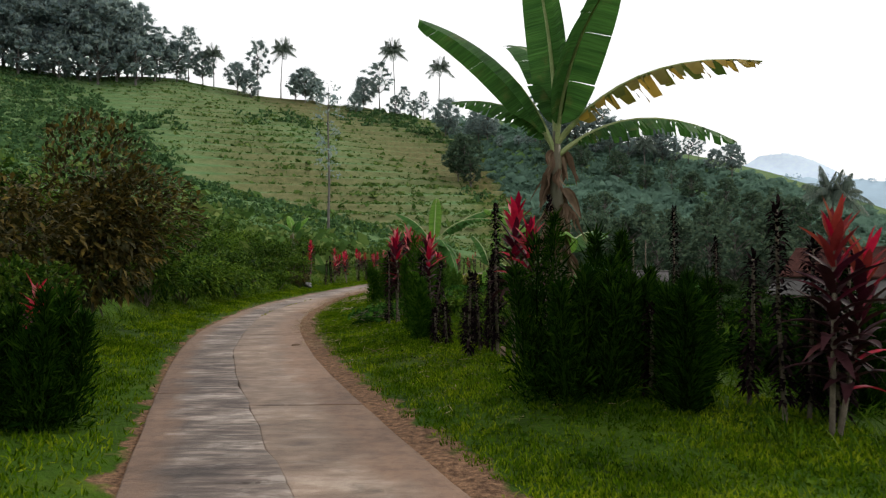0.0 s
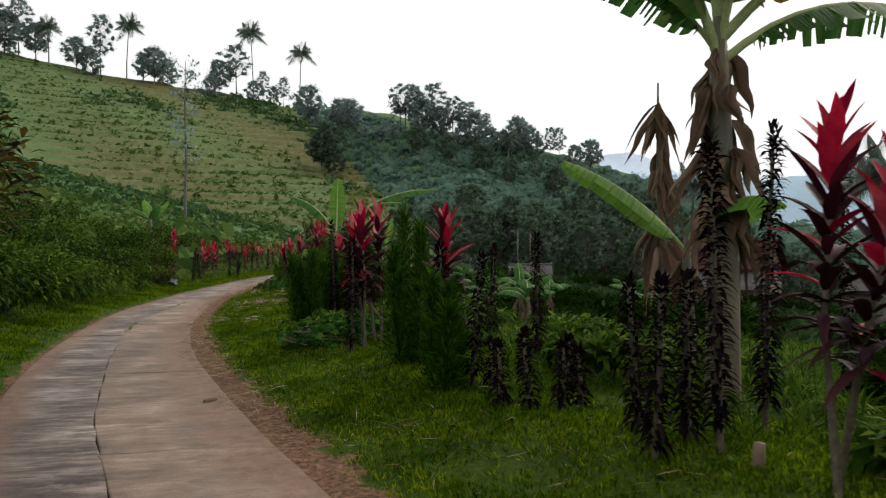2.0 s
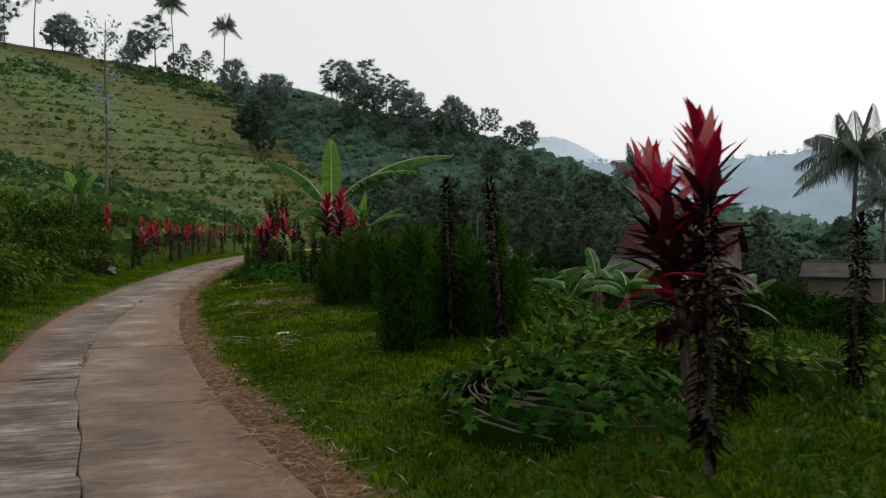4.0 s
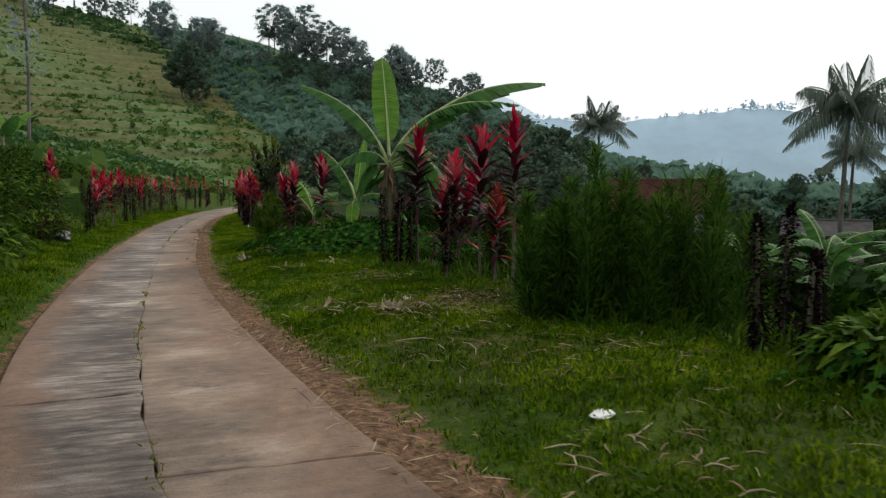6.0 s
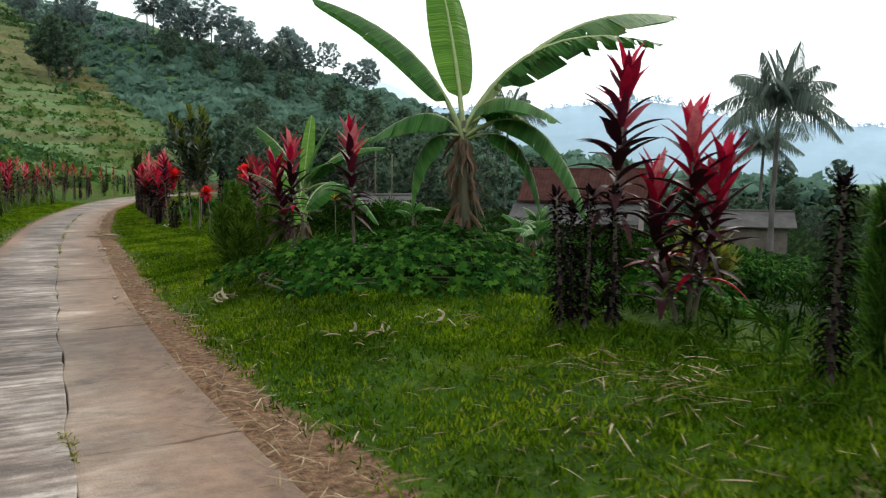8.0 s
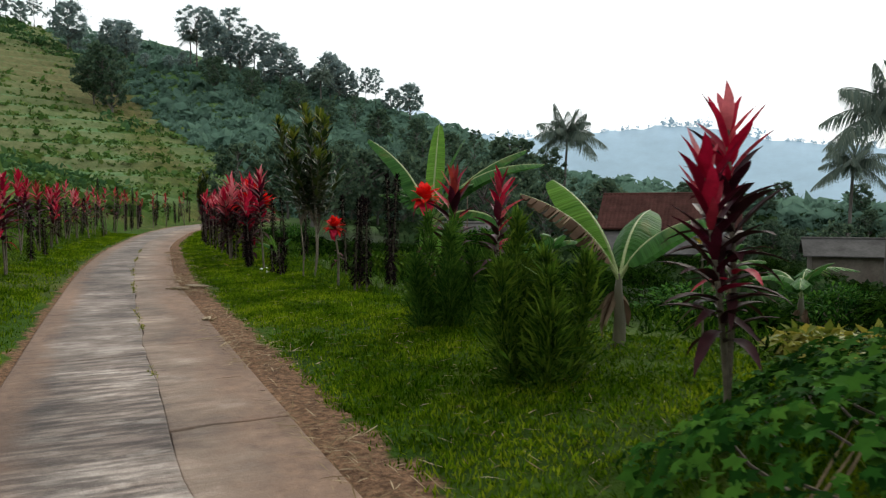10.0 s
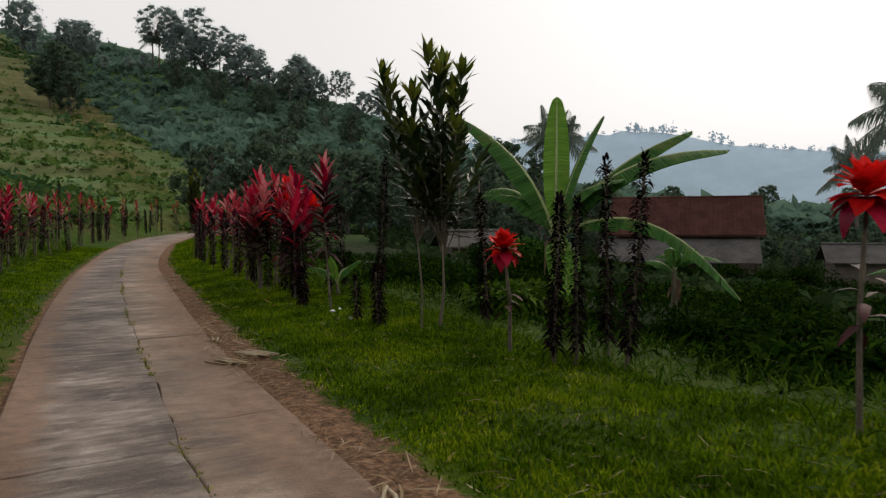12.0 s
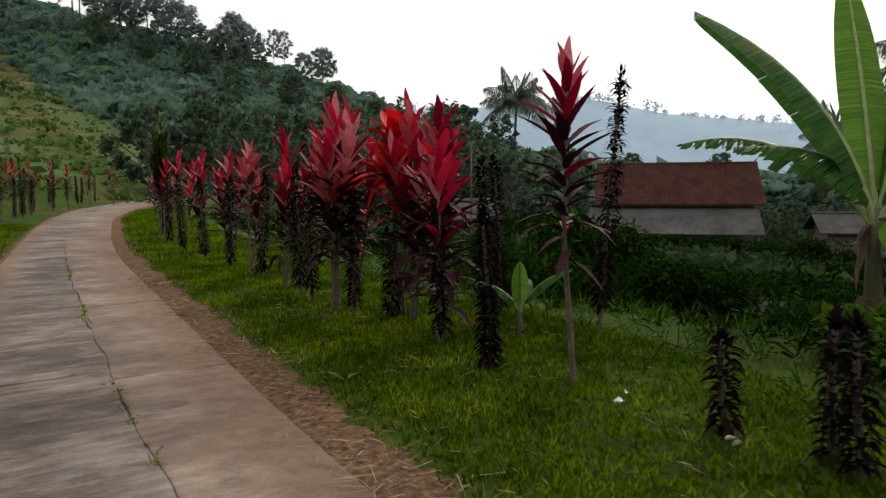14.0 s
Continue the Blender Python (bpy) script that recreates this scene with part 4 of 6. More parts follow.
# loose woods over the back hill and low growth over the terraced slope
n = 16000
th, r = rng.uniform(-2, 52, n), rng.uniform(116, 270, n)
wx, wy = -3 + r * np.sin(np.radians(th)), 10 + r * np.cos(np.radians(th))
keep = (th > 9.5 * np.clip((268 - r) / 140, 0, 1.15) ** 1.25 - 0.2) & (r < np.interp(th, [2, 9], [270, 216]))
wx, wy = wx[keep], wy[keep]
wz = land(wx, wy)[0]
k = 14
g = rng.normal(size=(len(wx), k, 3))
size = rng.uniform(0.5, 1.2, len(wx)) * np.where(rng.random(len(wx)) < 0.06, 2.0, 1.0)
c = np.stack([wx, wy, wz + size * 0.45], -1)[:, None] + g / np.linalg.norm(g, axis=2, keepdims=True) * (size[:, None, None] * np.array([1, 1, 0.75]) * rng.uniform(0.4, 1, (len(wx), k, 1)))
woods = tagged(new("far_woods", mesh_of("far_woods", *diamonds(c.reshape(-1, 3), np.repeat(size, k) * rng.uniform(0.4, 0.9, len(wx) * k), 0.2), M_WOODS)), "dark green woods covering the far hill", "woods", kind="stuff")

n = 34000
th, r = rng.uniform(-48, 9, n), 22 + 246 * rng.uniform(0, 1, n) ** 0.8
hx, hy = -3 + r * np.sin(np.radians(th)), 10 + r * np.cos(np.radians(th))
hz, hr, hdr, hdl = land(hx, hy)
keep = ((hdl > 2.2) | (hy > 82)) & (th < 9.5 * np.clip((268 - r) / 140, 0, 1.15) ** 1.25) & (wave(hx, hy, 0.07, 2) + 0.8 * wave(hx, hy, 0.21, 7) > rng.uniform(-1.6, 1.5, n))
hx, hy, hz = hx[keep], hy[keep], hz[keep]
k = 7
size = rng.uniform(0.12, 0.42, len(hx)) * np.where(rng.random(len(hx)) < 0.14, 2.4, 1.0)
g = rng.normal(size=(len(hx), k, 3))
c = np.stack([hx, hy, hz + size * 0.3], -1)[:, None] + g * size[:, None, None] * np.array([0.5, 0.5, 0.25])
tufts = tagged(new("hillside_growth", mesh_of("hillside_growth", *diamonds(c.reshape(-1, 3), np.repeat(size, k) * rng.uniform(0.5, 1.0, len(hx) * k), 0.1), M_TUFT)), "low weeds and grass tufts over the terraced slope", "grass", kind="stuff")

n = 13000
th, r = rng.uniform(-45, 8, n), rng.uniform(34, 268, n)
hx, hy = -3 + r * np.sin(np.radians(th)), 10 + r * np.cos(np.radians(th))
keep = ((land(hx, hy)[3] > 4.0) | (hy > 100)) & (th < 9.5 * np.clip((268 - r) / 140, 0, 1.15) ** 1.25 - 0.5) & (wave(hx, hy, 0.045, 9) + 0.5 * wave(hx, hy, 0.12, 1) + 0.9 * sstep(-14, -26, th) > 0.75 + rng.uniform(-0.3, 0.3, n))
hx, hy, r = hx[keep], hy[keep], r[keep]
hz = land(hx, hy)[0]
k = 12
size = rng.uniform(0.5, 1.4, len(hx)) * (0.3 + 0.7 * sstep(50, 140, r))
c = np.stack([hx, hy, hz + size * 0.3], -1)[:, None] + rng.normal(size=(len(hx), k, 3)) * size[:, None, None] * np.array([0.6, 0.6, 0.35])
tagged(new("hillside_bushes", mesh_of("hillside_bushes", *diamonds(c.reshape(-1, 3), np.repeat(size, k) * rng.uniform(0.4, 0.8, len(hx) * k), 0.1), M_HILLBUSH)), "patches of dark green bushes on the terraced slope", "bushes", kind="stuff")

# dark scrub over the valley floor
n = 7000
vx, vy = rng.uniform(9, 95, n), rng.uniform(20, 118, n)
keep = (vx - right_edge(vy) > 11) & (np.abs(vx - 36) + np.abs(vy - 67) > 9) & (np.abs(vx - 48) + np.abs(vy - 62) > 5)
vx, vy = vx[keep], vy[keep]
vz = land(vx, vy)[0]
k = 12
size = rng.uniform(0.3, 0.75, len(vx)) * (0.7 + 0.6 * sstep(30, 90, np.hypot(vx, vy - 25)))
c = np.stack([vx, vy, vz + size * 0.3], -1)[:, None] + rng.normal(size=(len(vx), k, 3)) * size[:, None, None] * np.array([0.7, 0.7, 0.35])
tagged(new("valley_scrub", mesh_of("valley_scrub", *diamonds(c.reshape(-1, 3), np.repeat(size, k) * rng.uniform(0.35, 0.75, len(vx) * k), 0.1), M_SCRUB)), "dark green scrub and garden plants over the valley floor", "bushes", kind="stuff")

# trees along the far skyline, with the haze in their glowing material
n = 118
th = np.concatenate([rng.uniform(24, 62, 110), rng.normal(44, 1.2, 8)])
el = ridge_elev(th)
k = 26
hgt = rng.uniform(1.6, 4.5, n) * np.where(rng.random(n) < 0.15, 1.9, 1.0)
c = np.stack([-3 + 620 * np.sin(np.radians(th)), 10 + 620 * np.cos(np.radians(th)), 620 * el + hgt * 0.40], -1)[:, None] + rng.normal(size=(n, k, 3)) * (hgt[:, None, None] * np.array([0.22, 0.22, 0.26]))
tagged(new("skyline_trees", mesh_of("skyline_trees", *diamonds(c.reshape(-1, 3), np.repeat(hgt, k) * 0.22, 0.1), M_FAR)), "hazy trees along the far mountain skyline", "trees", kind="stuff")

# ---------------- road ----------------
road = thing("road", "narrow worn concrete village road with a middle joint", "road", kind="structure")


def slab(y0, y1, left, right, seed):
    ny2 = max(3, int((y1 - y0) / 0.3))
    ym = np.concatenate([[y0, y0 + 0.015], np.linspace(y0 + 0.1, y1 - 0.1, ny2), [y1 - 0.015, y1]])
    um = np.concatenate([[0, 0.012], np.linspace(0.06, 0.94, 7), [0.988, 1.0]])
    ny2, nx2 = len(ym), len(um)
    V, edge = [], []
    rr = np.random.default_rng(seed)
    dz = rr.uniform(-0.004, 0.004)
    for i, y in enumerate(ym):
        a, b = float(left(y)), float(right(y))
        for j, u in enumerate(um):
            x = a + (b - a) * u
            border = i in (0, ny2 - 1) or j in (0, nx2 - 1)
            V.append((x, y + 0.02 * math.sin(x * 5 + seed) + 0.012 * math.sin(x * 17 + seed), dz - 0.003 if border else dz))
            d = min(1.6 * abs(x - float(left_edge(y))), abs(float(right_edge(y)) - x))
            edge.append(0.78 * max(0.0, 1 - d / 0.62))
    Fc = [(i * nx2 + j, i * nx2 + j + 1, (i + 1) * nx2 + j + 1, (i + 1) * nx2 + j) for i in range(ny2 - 1) for j in range(nx2 - 1)]
    rim = [j for j in range(nx2)] + [i * nx2 + nx2 - 1 for i in range(1, ny2)] + [(ny2 - 1) * nx2 + j for j in range(nx2 - 2, -1, -1)] + [i * nx2 for i in range(ny2 - 2, 0, -1)]
    o = len(V)
    for k in rim:
        x, y, _ = V[k]
        V.append((x, y, -0.12))
        edge.append(edge[k])
    for k in range(len(rim)):
        k2 = (k + 1) % len(rim)
        Fc.append((rim[k], o + k, o + k2, rim[k2]))
    me = smooth(mesh_of("slab", V, Fc, M_CONCRETE))
    me.attributes.new("edge", "FLOAT", "POINT").data.foreach_set("value", np.array(edge, dtype=np.float32))
    me.attributes.new("lane", "FLOAT", "POINT").data.foreach_set("value", np.full(len(V), 0.0 if seed >= 100 else (1.0 if y0 < 30 else 0.25), dtype=np.float32))
    return part("slab", me, road)


def jitter(y):
    return 0.010 * np.sin(y * 2.3) + 0.008 * np.sin(y * 5.9 + 1) + 0.007 * np.sin(y * 13.0) + 0.006 * np.sin(y * 31.0)


for side, step, start in ((0, 3.1, -11.8), (1, 2.9, -11.2)):
    y0, k = start, 0
    while y0 < 93:
        y1 = y0 + step * (1 + 0.12 * math.sin(k * 2.1))
        if side == 0:
            slab(y0 + 0.002, y1 - 0.002, left_edge, lambda y: centre_line(y) + jitter(y) - 0.0015, k)
        else:
            slab(y0 + 0.002, y1 - 0.002, lambda y: centre_line(y) + jitter(y) + 0.0015, right_edge, k + 100)
        y0, k = y1, k + 1

# ---------------- hedge along the verge ----------------
for x, y, h, heads, tone, size in [
        (2.3, 4.5, 1.5, 2, 2, 0.46), (0.68, 7.06, 1.62, 2, 0, 0.42), (-0.19, 10.56, 1.5, 1, 0, 0.42), (-0.75, 12.2, 1.6, 2, 0, 0.42), (-0.55, 12.5, 1.62, 2, 1, 0.42),
        (-1.0, 20.8, 1.75, 1, 0, 0.4), (-0.78, 21.62, 1.11, 1, 2, 0.36), (-0.84, 21.85, 1.75, 1, 1, 0.5), (-0.40, 23.76, 1.62, 3, 0, 0.5), (-0.78, 23.97, 1.95, 1, 0, 0.52),
        (0.16, 26.3, 0.5, 1, 2, 0.34), (-0.04, 26.71, 0.62, 1, 2, 0.34), (-1.35, 27.2, 1.68, 1, 1, 0.44), (-1.66, 28.1, 1.58, 2, 0, 0.42), (-1.25, 30.7, 1.35, 1, 0, 0.36),
        (-0.96, 32.0, 1.55, 1, 2, 0.5), (-0.82, 32.92, 1.36, 1, 4, 0.29), (-0.80, 35.91, 1.06, 1, 4, 0.26), (-1.01, 39.26, 1.94, 1, 1, 0.46), (-0.85, 40.7, 1.8, 2, 0, 0.48), (-0.7, 41.3, 1.86, 2, 0, 0.48),
        (-0.62, 41.6, 1.75, 2, 4, 0.42), (-0.93, 42.1, 1.95, 3, 1, 0.46), (-0.58, 42.5, 1.95, 2, 0, 0.46), (-0.62, 43.9, 1.8, 2, 0, 0.44), (-0.5, 45.2, 1.72, 1, 1, 0.42), (-0.3, 46.6, 1.7, 2, 0, 0.42), (-0.15, 48.2, 1.7, 2, 0, 0.42), (-0.1, 49.6, 1.76, 2, 1, 0.42),
        (0.15, 51.3, 1.7, 2, 0, 0.42), (0.6, 53, 1.65, 2, 0, 0.4), (1.1, 55.5, 1.6, 2, 0, 0.4), (1.9, 58.5, 1.6, 2, 2, 0.4)]:
    if y > 39.5:
        cordyline(x, y, h, heads + (1 if y < 48 else 0), tone, size * 1.1, 0.55, 30 if y < 47 else 20, mast=0.8, red=0.40)
    else:
        cordyline(x, y, h, heads, tone, size)
for x, y, h in [(1.47, 5.5, 0.65), (1.74, 5.5, 0.6), (2.08, 5.25, 1.04), (2.12, 4.78, 1.40), (2.30, 4.85, 1.15), (2.44, 4.75, 0.95), (2.6, 5.0, 1.1), (0.54, 7.66, 1.51), (0.25, 7.74, 0.86), (0.50, 7.89, 0.85), (1.09, 8.16, 1.66), (0.39, 8.2, 0.82), (0.36, 8.96, 0.40), (0.24, 8.99, 0.42), (0.05, 9.02, 0.5),
                (-0.1, 9.2, 0.42), (0.57, 9.78, 0.4), (0.04, 9.95, 0.36), (-0.1, 10.0, 1.0), (-0.25, 10.3, 1.1), (0.42, 10.4, 0.3), (0.76, 11.11, 1.15), (-0.25, 12.6, 0.72), (0.78, 12.92, 1.1), (-0.85, 12.0, 1.15), (-0.65, 14.9, 1.4), (-0.85, 15.6, 1.45), (-0.61, 17.9, 0.62), (-0.66, 18.2, 0.84),
                (-0.2, 18.48, 0.95), (0.03, 18.4, 0.65), (3.0, 9.9, 2.1), (3.5, 9.8, 1.8), (-1.07, 22.29, 0.98), (-0.93, 23.91, 0.92), (-1.08, 23.99, 0.92), (-1.21, 24.06, 0.92), (-1.0, 24.2, 0.8), (-0.34, 35.0, 1.6), (-0.55, 35.3, 1.28), (-0.16, 35.4, 1.6), (-0.69, 35.4, 1.28), (-0.55, 35.6, 1.3),
                (-0.21, 37.05, 1.3), (-1.1, 37.62, 0.6), (-1.01, 37.78, 0.58), (-1.06, 38.22, 0.45), (0.0, 39.98, 1.8), (-1.10, 39.81, 0.48), (-1.07, 39.84, 0.95), (-0.96, 40.53, 1.15), (-0.35, 40.75, 1.23), (-0.1, 40.93, 1.25), (-0.77, 41.5, 0.72),
                (-0.9, 41.9, 1.1), (-0.8, 42.9, 1.2), (-0.7, 43.4, 1.25), (-0.65, 44.6, 1.2), (-0.55, 45.9, 1.2), (-0.4, 47.4, 1.2), (-0.25, 49.0, 1.25), (-0.05, 50.5, 1.3), (0.3, 52.2, 1.3), (0.85, 54.2, 1.3), (1.5, 57, 1.3)]:
    stalk(x, y, h)

# hedge on the bank side
for x, y, h, heads, tone, size in [(-3.5, 6.6, 1.05, 1, 0, 0.36), (-6.0, 34.6, 1.45, 2, 2, 0.42), (-6.3, 36.6, 1.75, 2, 0, 0.44), (-5.4, 38.25, 1.8, 3, 0, 0.46), (-5.0, 39.6, 1.8, 2, 0, 0.46), (-5.3, 41.5, 1.7, 2, 0, 0.42), (-4.9, 43.6, 1.85, 2, 0, 0.44), (-4.6, 45.2, 1.75, 2, 2, 0.42),
                                   (-4.3, 46.9, 1.7, 2, 0, 0.42), (-4.15, 48.6, 1.8, 2, 0, 0.42), (-3.9, 50.6, 1.85, 3, 1, 0.42), (-3.6, 52.2, 1.7, 2, 0, 0.42), (-3.2, 54.2, 1.8, 2, 0, 0.42), (-2.9, 56.2, 1.9, 2, 0, 0.42), (-2.4, 58.2, 2.0, 2, 1, 0.42), (-1.9, 60.2, 2.0, 2, 2, 0.42),
                                   (-1.3, 63, 2.0, 2, 2, 0.42), (-0.5, 66, 2.0, 2, 2, 0.42), (0.6, 69, 2.1, 2, 2, 0.42), (1.6, 72, 2.1, 2, 2, 0.42), (3.2, 76, 2.2, 2, 2, 0.42), (5.0, 79.5, 2.2, 2, 2, 0.42)]:
    cordyline(x, y, h, heads, tone, size, full=30 if y < 50 else 18, red=0.5, group="red cordylines of the bank hedge")
for i in range(26):
    y = 33.5 + i * 1.85
    stalk(float(left_edge(y)) - rng.uniform(0.85, 1.7), y, rng.uniform(0.7, 1.35), group="dark stalks of the bank hedge")
for i in range(12):
    y = 62 + i * 2.1
    stalk(float(left_edge(y)) - rng.uniform(0.7, 2.2), y, rng.uniform(1.0, 1.9), group="dark stalks of the bank hedge")

# feathery shrubs
for x, y, h, w in [(0.95, 5.65, 1.3, 1.0), (1.32, 5.95, 1.22, 0.8), (1.64, 5.2, 1.12, 0.5), (1.95, 6.5, 1.0, 0.7), (2.75, 5.4, 1.0, 0.6), (-0.32, 10.0, 0.9, 0.36), (-0.36, 11.2, 1.5, 0.55), (-1.25, 15.58, 1.36, 0.55), (-0.8, 16.1, 1.15, 0.7), (-0.35, 16.0, 1.2, 0.8),
                   (-1.25, 19.8, 1.0, 0.6), (-0.95, 19.65, 1.4, 0.75), (-0.6, 19.4, 1.35, 0.8), (-0.15, 19.3, 1.3, 0.9), (0.1, 20.8, 1.0, 0.8), (-0.3, 21.2, 0.6, 0.6), (0.25, 22.3, 0.9, 0.7), (-0.4, 22.4, 1.25, 0.3), (-1.4, 31.4, 1.1, 0.7), (-1.0, 31.0, 0.95, 0.6), (-2.8, 5.2, 1.05, 0.85)]:
    feathery_shrub(x, y, h, w, M_SHRUBPALE if 18 < y < 32 else (M_SHRUBDARK if y < 9 else None), n=15000 if y < 9 else 6500)
feathery_shrub(-1.85, 29.3, 1.0, 0.75, M_BANKF, "green grass-like fern clump on the verge", 9000)

# bananas
B, Y, TORN = M_BANANA, M_BANYOUNG, M_BANYELLOW
banana(1.34, 9.0, 2.45, [(-0.25, 8.7, 3.98, 0.50, 0.35, 0.12, B, 0), (1.02, 8.8, 4.9, 0.62, 0.12, 0.08, B, 0), (2.05, 8.97, 4.75, 0.52, 0.2, 0.15, B, 0), (3.29, 7.84, 3.11, 0.42, 0.4, 0.85, TORN, 0), (3.45, 8.96, 2.6, 0.40, 0.45, 0.5, B, 0), (0.13, 9.6, 3.17, 0.36, 0.4, 0.5, B, 0), (1.7, 7.6, 3.9, 0.5, 0.4, 0.2, B, 0), (0.9, 10.4, 4.0, 0.5, 0.5, 0.3, B, 0)],
       "tall banana plant with dry brown sheaths and torn leaves", 0.10, 22, seed=1)
banana(1.45, 10.1, 2.28, [], "dead banana stem hung with shrivelled brown leaves", 0.02, 24, seed=2)
banana(1.5, 9.75, 1.1, [(0.53, 9.75, 1.85, 0.24, 0.2, 0.3, M_BANYOUNG, 0), (1.35, 8.4, 1.45, 0.3, 0.3, 0.2, M_BANYOUNG, 0), (2.2, 10.4, 1.5, 0.3, 0.4, 0.2, M_BANANA, 0)], "young banana plant with pale green leaves", 0.05, 2, seed=3)
banana(-0.32, 26.75, 1.58, [(-1.64, 27.41, 2.93, 0.40, 0.35, 0.12, B, 0), (-0.22, 27.5, 3.44, 0.40, 0.1, 0.05, Y, 0), (2.55, 26.76, 3.02, 0.5, 0.35, 0.3, B, 0), (1.77, 26.2, 2.52, 0.34, 0.5, 0.75, B, 0), (-1.22, 27.0, 1.56, 0.42, 0.8, 0.3, B, 0), (0.46, 25.75, 0.72, 0.38, 0.9, 0.15, B, 0), (0.1, 25.8, 1.66, 0.42, 0.8, 0.25, B, 0), (0.5, 26.2, 1.2, 0.36, 0.9, 0.6, B, 0), (0.3, 26.3, 0.85, 0.30, 0.9, 0.4, B, 0), (-0.8, 26.95, 0.9, 0.36, 0.9, 0.3, B, 0)],
       "banana plant with broad drooping leaves behind the vine mound", 0.06, 14, seed=4, petiole=0.20)
banana(-1.0, 29.6, 0.5, [(-20, 62, 0.9, 0.28, 0.3, 0.1, M_BANYOUNG), (60, 50, 0.8, 0.26, 0.4, 0.1, M_BANANA), (-70, 50, 0.9, 0.2, 0.3, 0.6, M_BANDRY), (150, 45, 0.8, 0.26, 0.4, 0.1, M_BANANA)], "small young banana plant among the hedge", 0.04, 2, seed=5)
banana(2.4, 39.3, 1.35, [(2.87, 39.87, 2.9, 0.33, 0.06, 0.02, Y, 0), (3.0, 39.0, 2.5, 0.42, 0.15, 0.05, B, 0), (4.02, 38.35, 2.25, 0.40, 0.25, 0.1, B, 0), (4.0, 37.7, 1.91, 0.42, 0.4, 0.1, B, 0), (1.53, 40.41, 2.57, 0.42, 0.3, 0.12, B, 0), (1.59, 40.05, 1.41, 0.36, 0.6, 0.5, B, 0), (3.54, 37.13, 0.05, 0.36, 0.6, 0.3, B, 0), (2.1, 38.7, -0.1, 0.4, 0.9, 0.05, Y, 0), (2.54, 41.35, 1.53, 0.3, 0.4, 0.8, B, 0), (2.9, 38.5, 1.6, 0.4, 0.6, 0.2, B, 0)],
       "banana plant with upright pale green leaves below the hedge", 0.08, 6, seed=6)
banana(-0.45, 40.3, 0.22, [(-0.62, 40.1, 0.62, 0.10, 0.2, 0.05, Y, 0), (-0.25, 40.0, 0.55, 0.11, 0.3, 0.1, B, 0), (-0.75, 40.5, 0.45, 0.11, 0.4, 0.2, B, 0), (-0.2, 40.5, 0.42, 0.11, 0.5, 0.2, B, 0)], "small young banana shoot in the hedge", 0.025, 0, seed=7)
banana(-8.0, 41.0, 1.6, [(-30, 65, 1.4, 0.4, 0.3, 0.1, M_BANYOUNG), (60, 60, 1.3, 0.4, 0.3, 0.1, M_BANYOUNG), (150, 50, 1.2, 0.4, 0.4, 0.2, M_BANANA), (-110, 45, 1.2, 0.4, 0.5, 0.2, M_BANANA)], "young banana plant on the bank", 0.08, 5, seed=8)
for i, (x, y) in enumerate([(2.7, 20.7), (3.7, 21.7), (3.4, 20.1), (5.6, 25.2), (8.5, 26), (7.5, 22.5), (5.2, 33), (7, 36), (6.5, 41), (9, 38)]):
    banana(x, y, rng.uniform(0.5, 0.9), [(k * 62 + rng.uniform(-20, 20), rng.uniform(25, 70), rng.uniform(0.6, 0.95), 0.26, rng.uniform(0.3, 0.9), rng.uniform(0.1, 0.5), M_BANANA) for k in range(6)], "low banana plant in the garden below the hedge", 0.06, 3, seed=20 + i)

# croton tree and yellow crotons


def croton(x, y, h, w, mat, count, n, label, start=0.35, leaf=0.15):
    """A few bare stems that fork higher up; every fork ends in a whorl of pointed leaves."""
    ob = thing("croton", label, "shrub", pose(x, y, zat(x, y) - 0.02))
    for i in range(count):
        a = i * 2.4 + 0.4
        foot = Vector((math.cos(a) * 0.10 * w, math.sin(a) * 0.10 * w, 0))
        fork = Vector((math.cos(a) * 0.12 * w + rng.uniform(-0.04, 0.04), math.sin(a) * 0.12 * w + rng.uniform(-0.04, 0.04), h * start * rng.uniform(0.75, 1.15)))
        stem = part("stem", smooth(mesh_of("stem", *tube([foot, foot.lerp(fork, 0.5) + Vector((0.02, -0.01, 0)), fork], [0.013, 0.011, 0.009], 6), M_STEM)), ob)
        sets, tips = [], []
        for k in range(9):
            b = rng.uniform(0, 6.28)
            q = 0.48 * rng.uniform(0.1, 1) ** 0.5
            tip = Vector((math.cos(b) * q * w, math.sin(b) * q * w, fork.z + (h - fork.z) * (1 - 0.12 * (q / 0.48) ** 2) * rng.uniform(0.5, 1.0)))
            part("branch", mesh_of("branch", *tube([fork, fork.lerp(tip, 0.5) - Vector((0, 0, 0.04)), tip], [0.008, 0.006, 0.004], 5), M_STEM), stem)
            span = tip.z - fork.z
            v, f = spiral_leaves(0.2 * span, span, max(14, int(n * span)), leaf, leaf * 0.30, 10, 66, 0.12)
            t = np.clip(v[:, 2:3] / max(span, 0.05), 0, 1)
            v[:, :2] += np.array([fork.x, fork.y]) * (1 - t) + np.array([tip.x, tip.y]) * t
            v[:, 2] += fork.z
            sets.append((v, f))
            if mat is M_CROTON and k % 2 == 0:
                v, f = spiral_leaves(0, 0.10, 14, leaf * 0.9, leaf * 0.26, 25, 75, 0.05)
                tips.append((v + np.array([tip.x, tip.y, tip.z - 0.02]), f))
        part("foliage", mesh_of("foliage", *stack(*sets), mat), stem)
        if tips:
            part("young_foliage", mesh_of("young_foliage", *stack(*tips), M_CROTONTIP), stem, "yellow-green young leaves")
    return ob


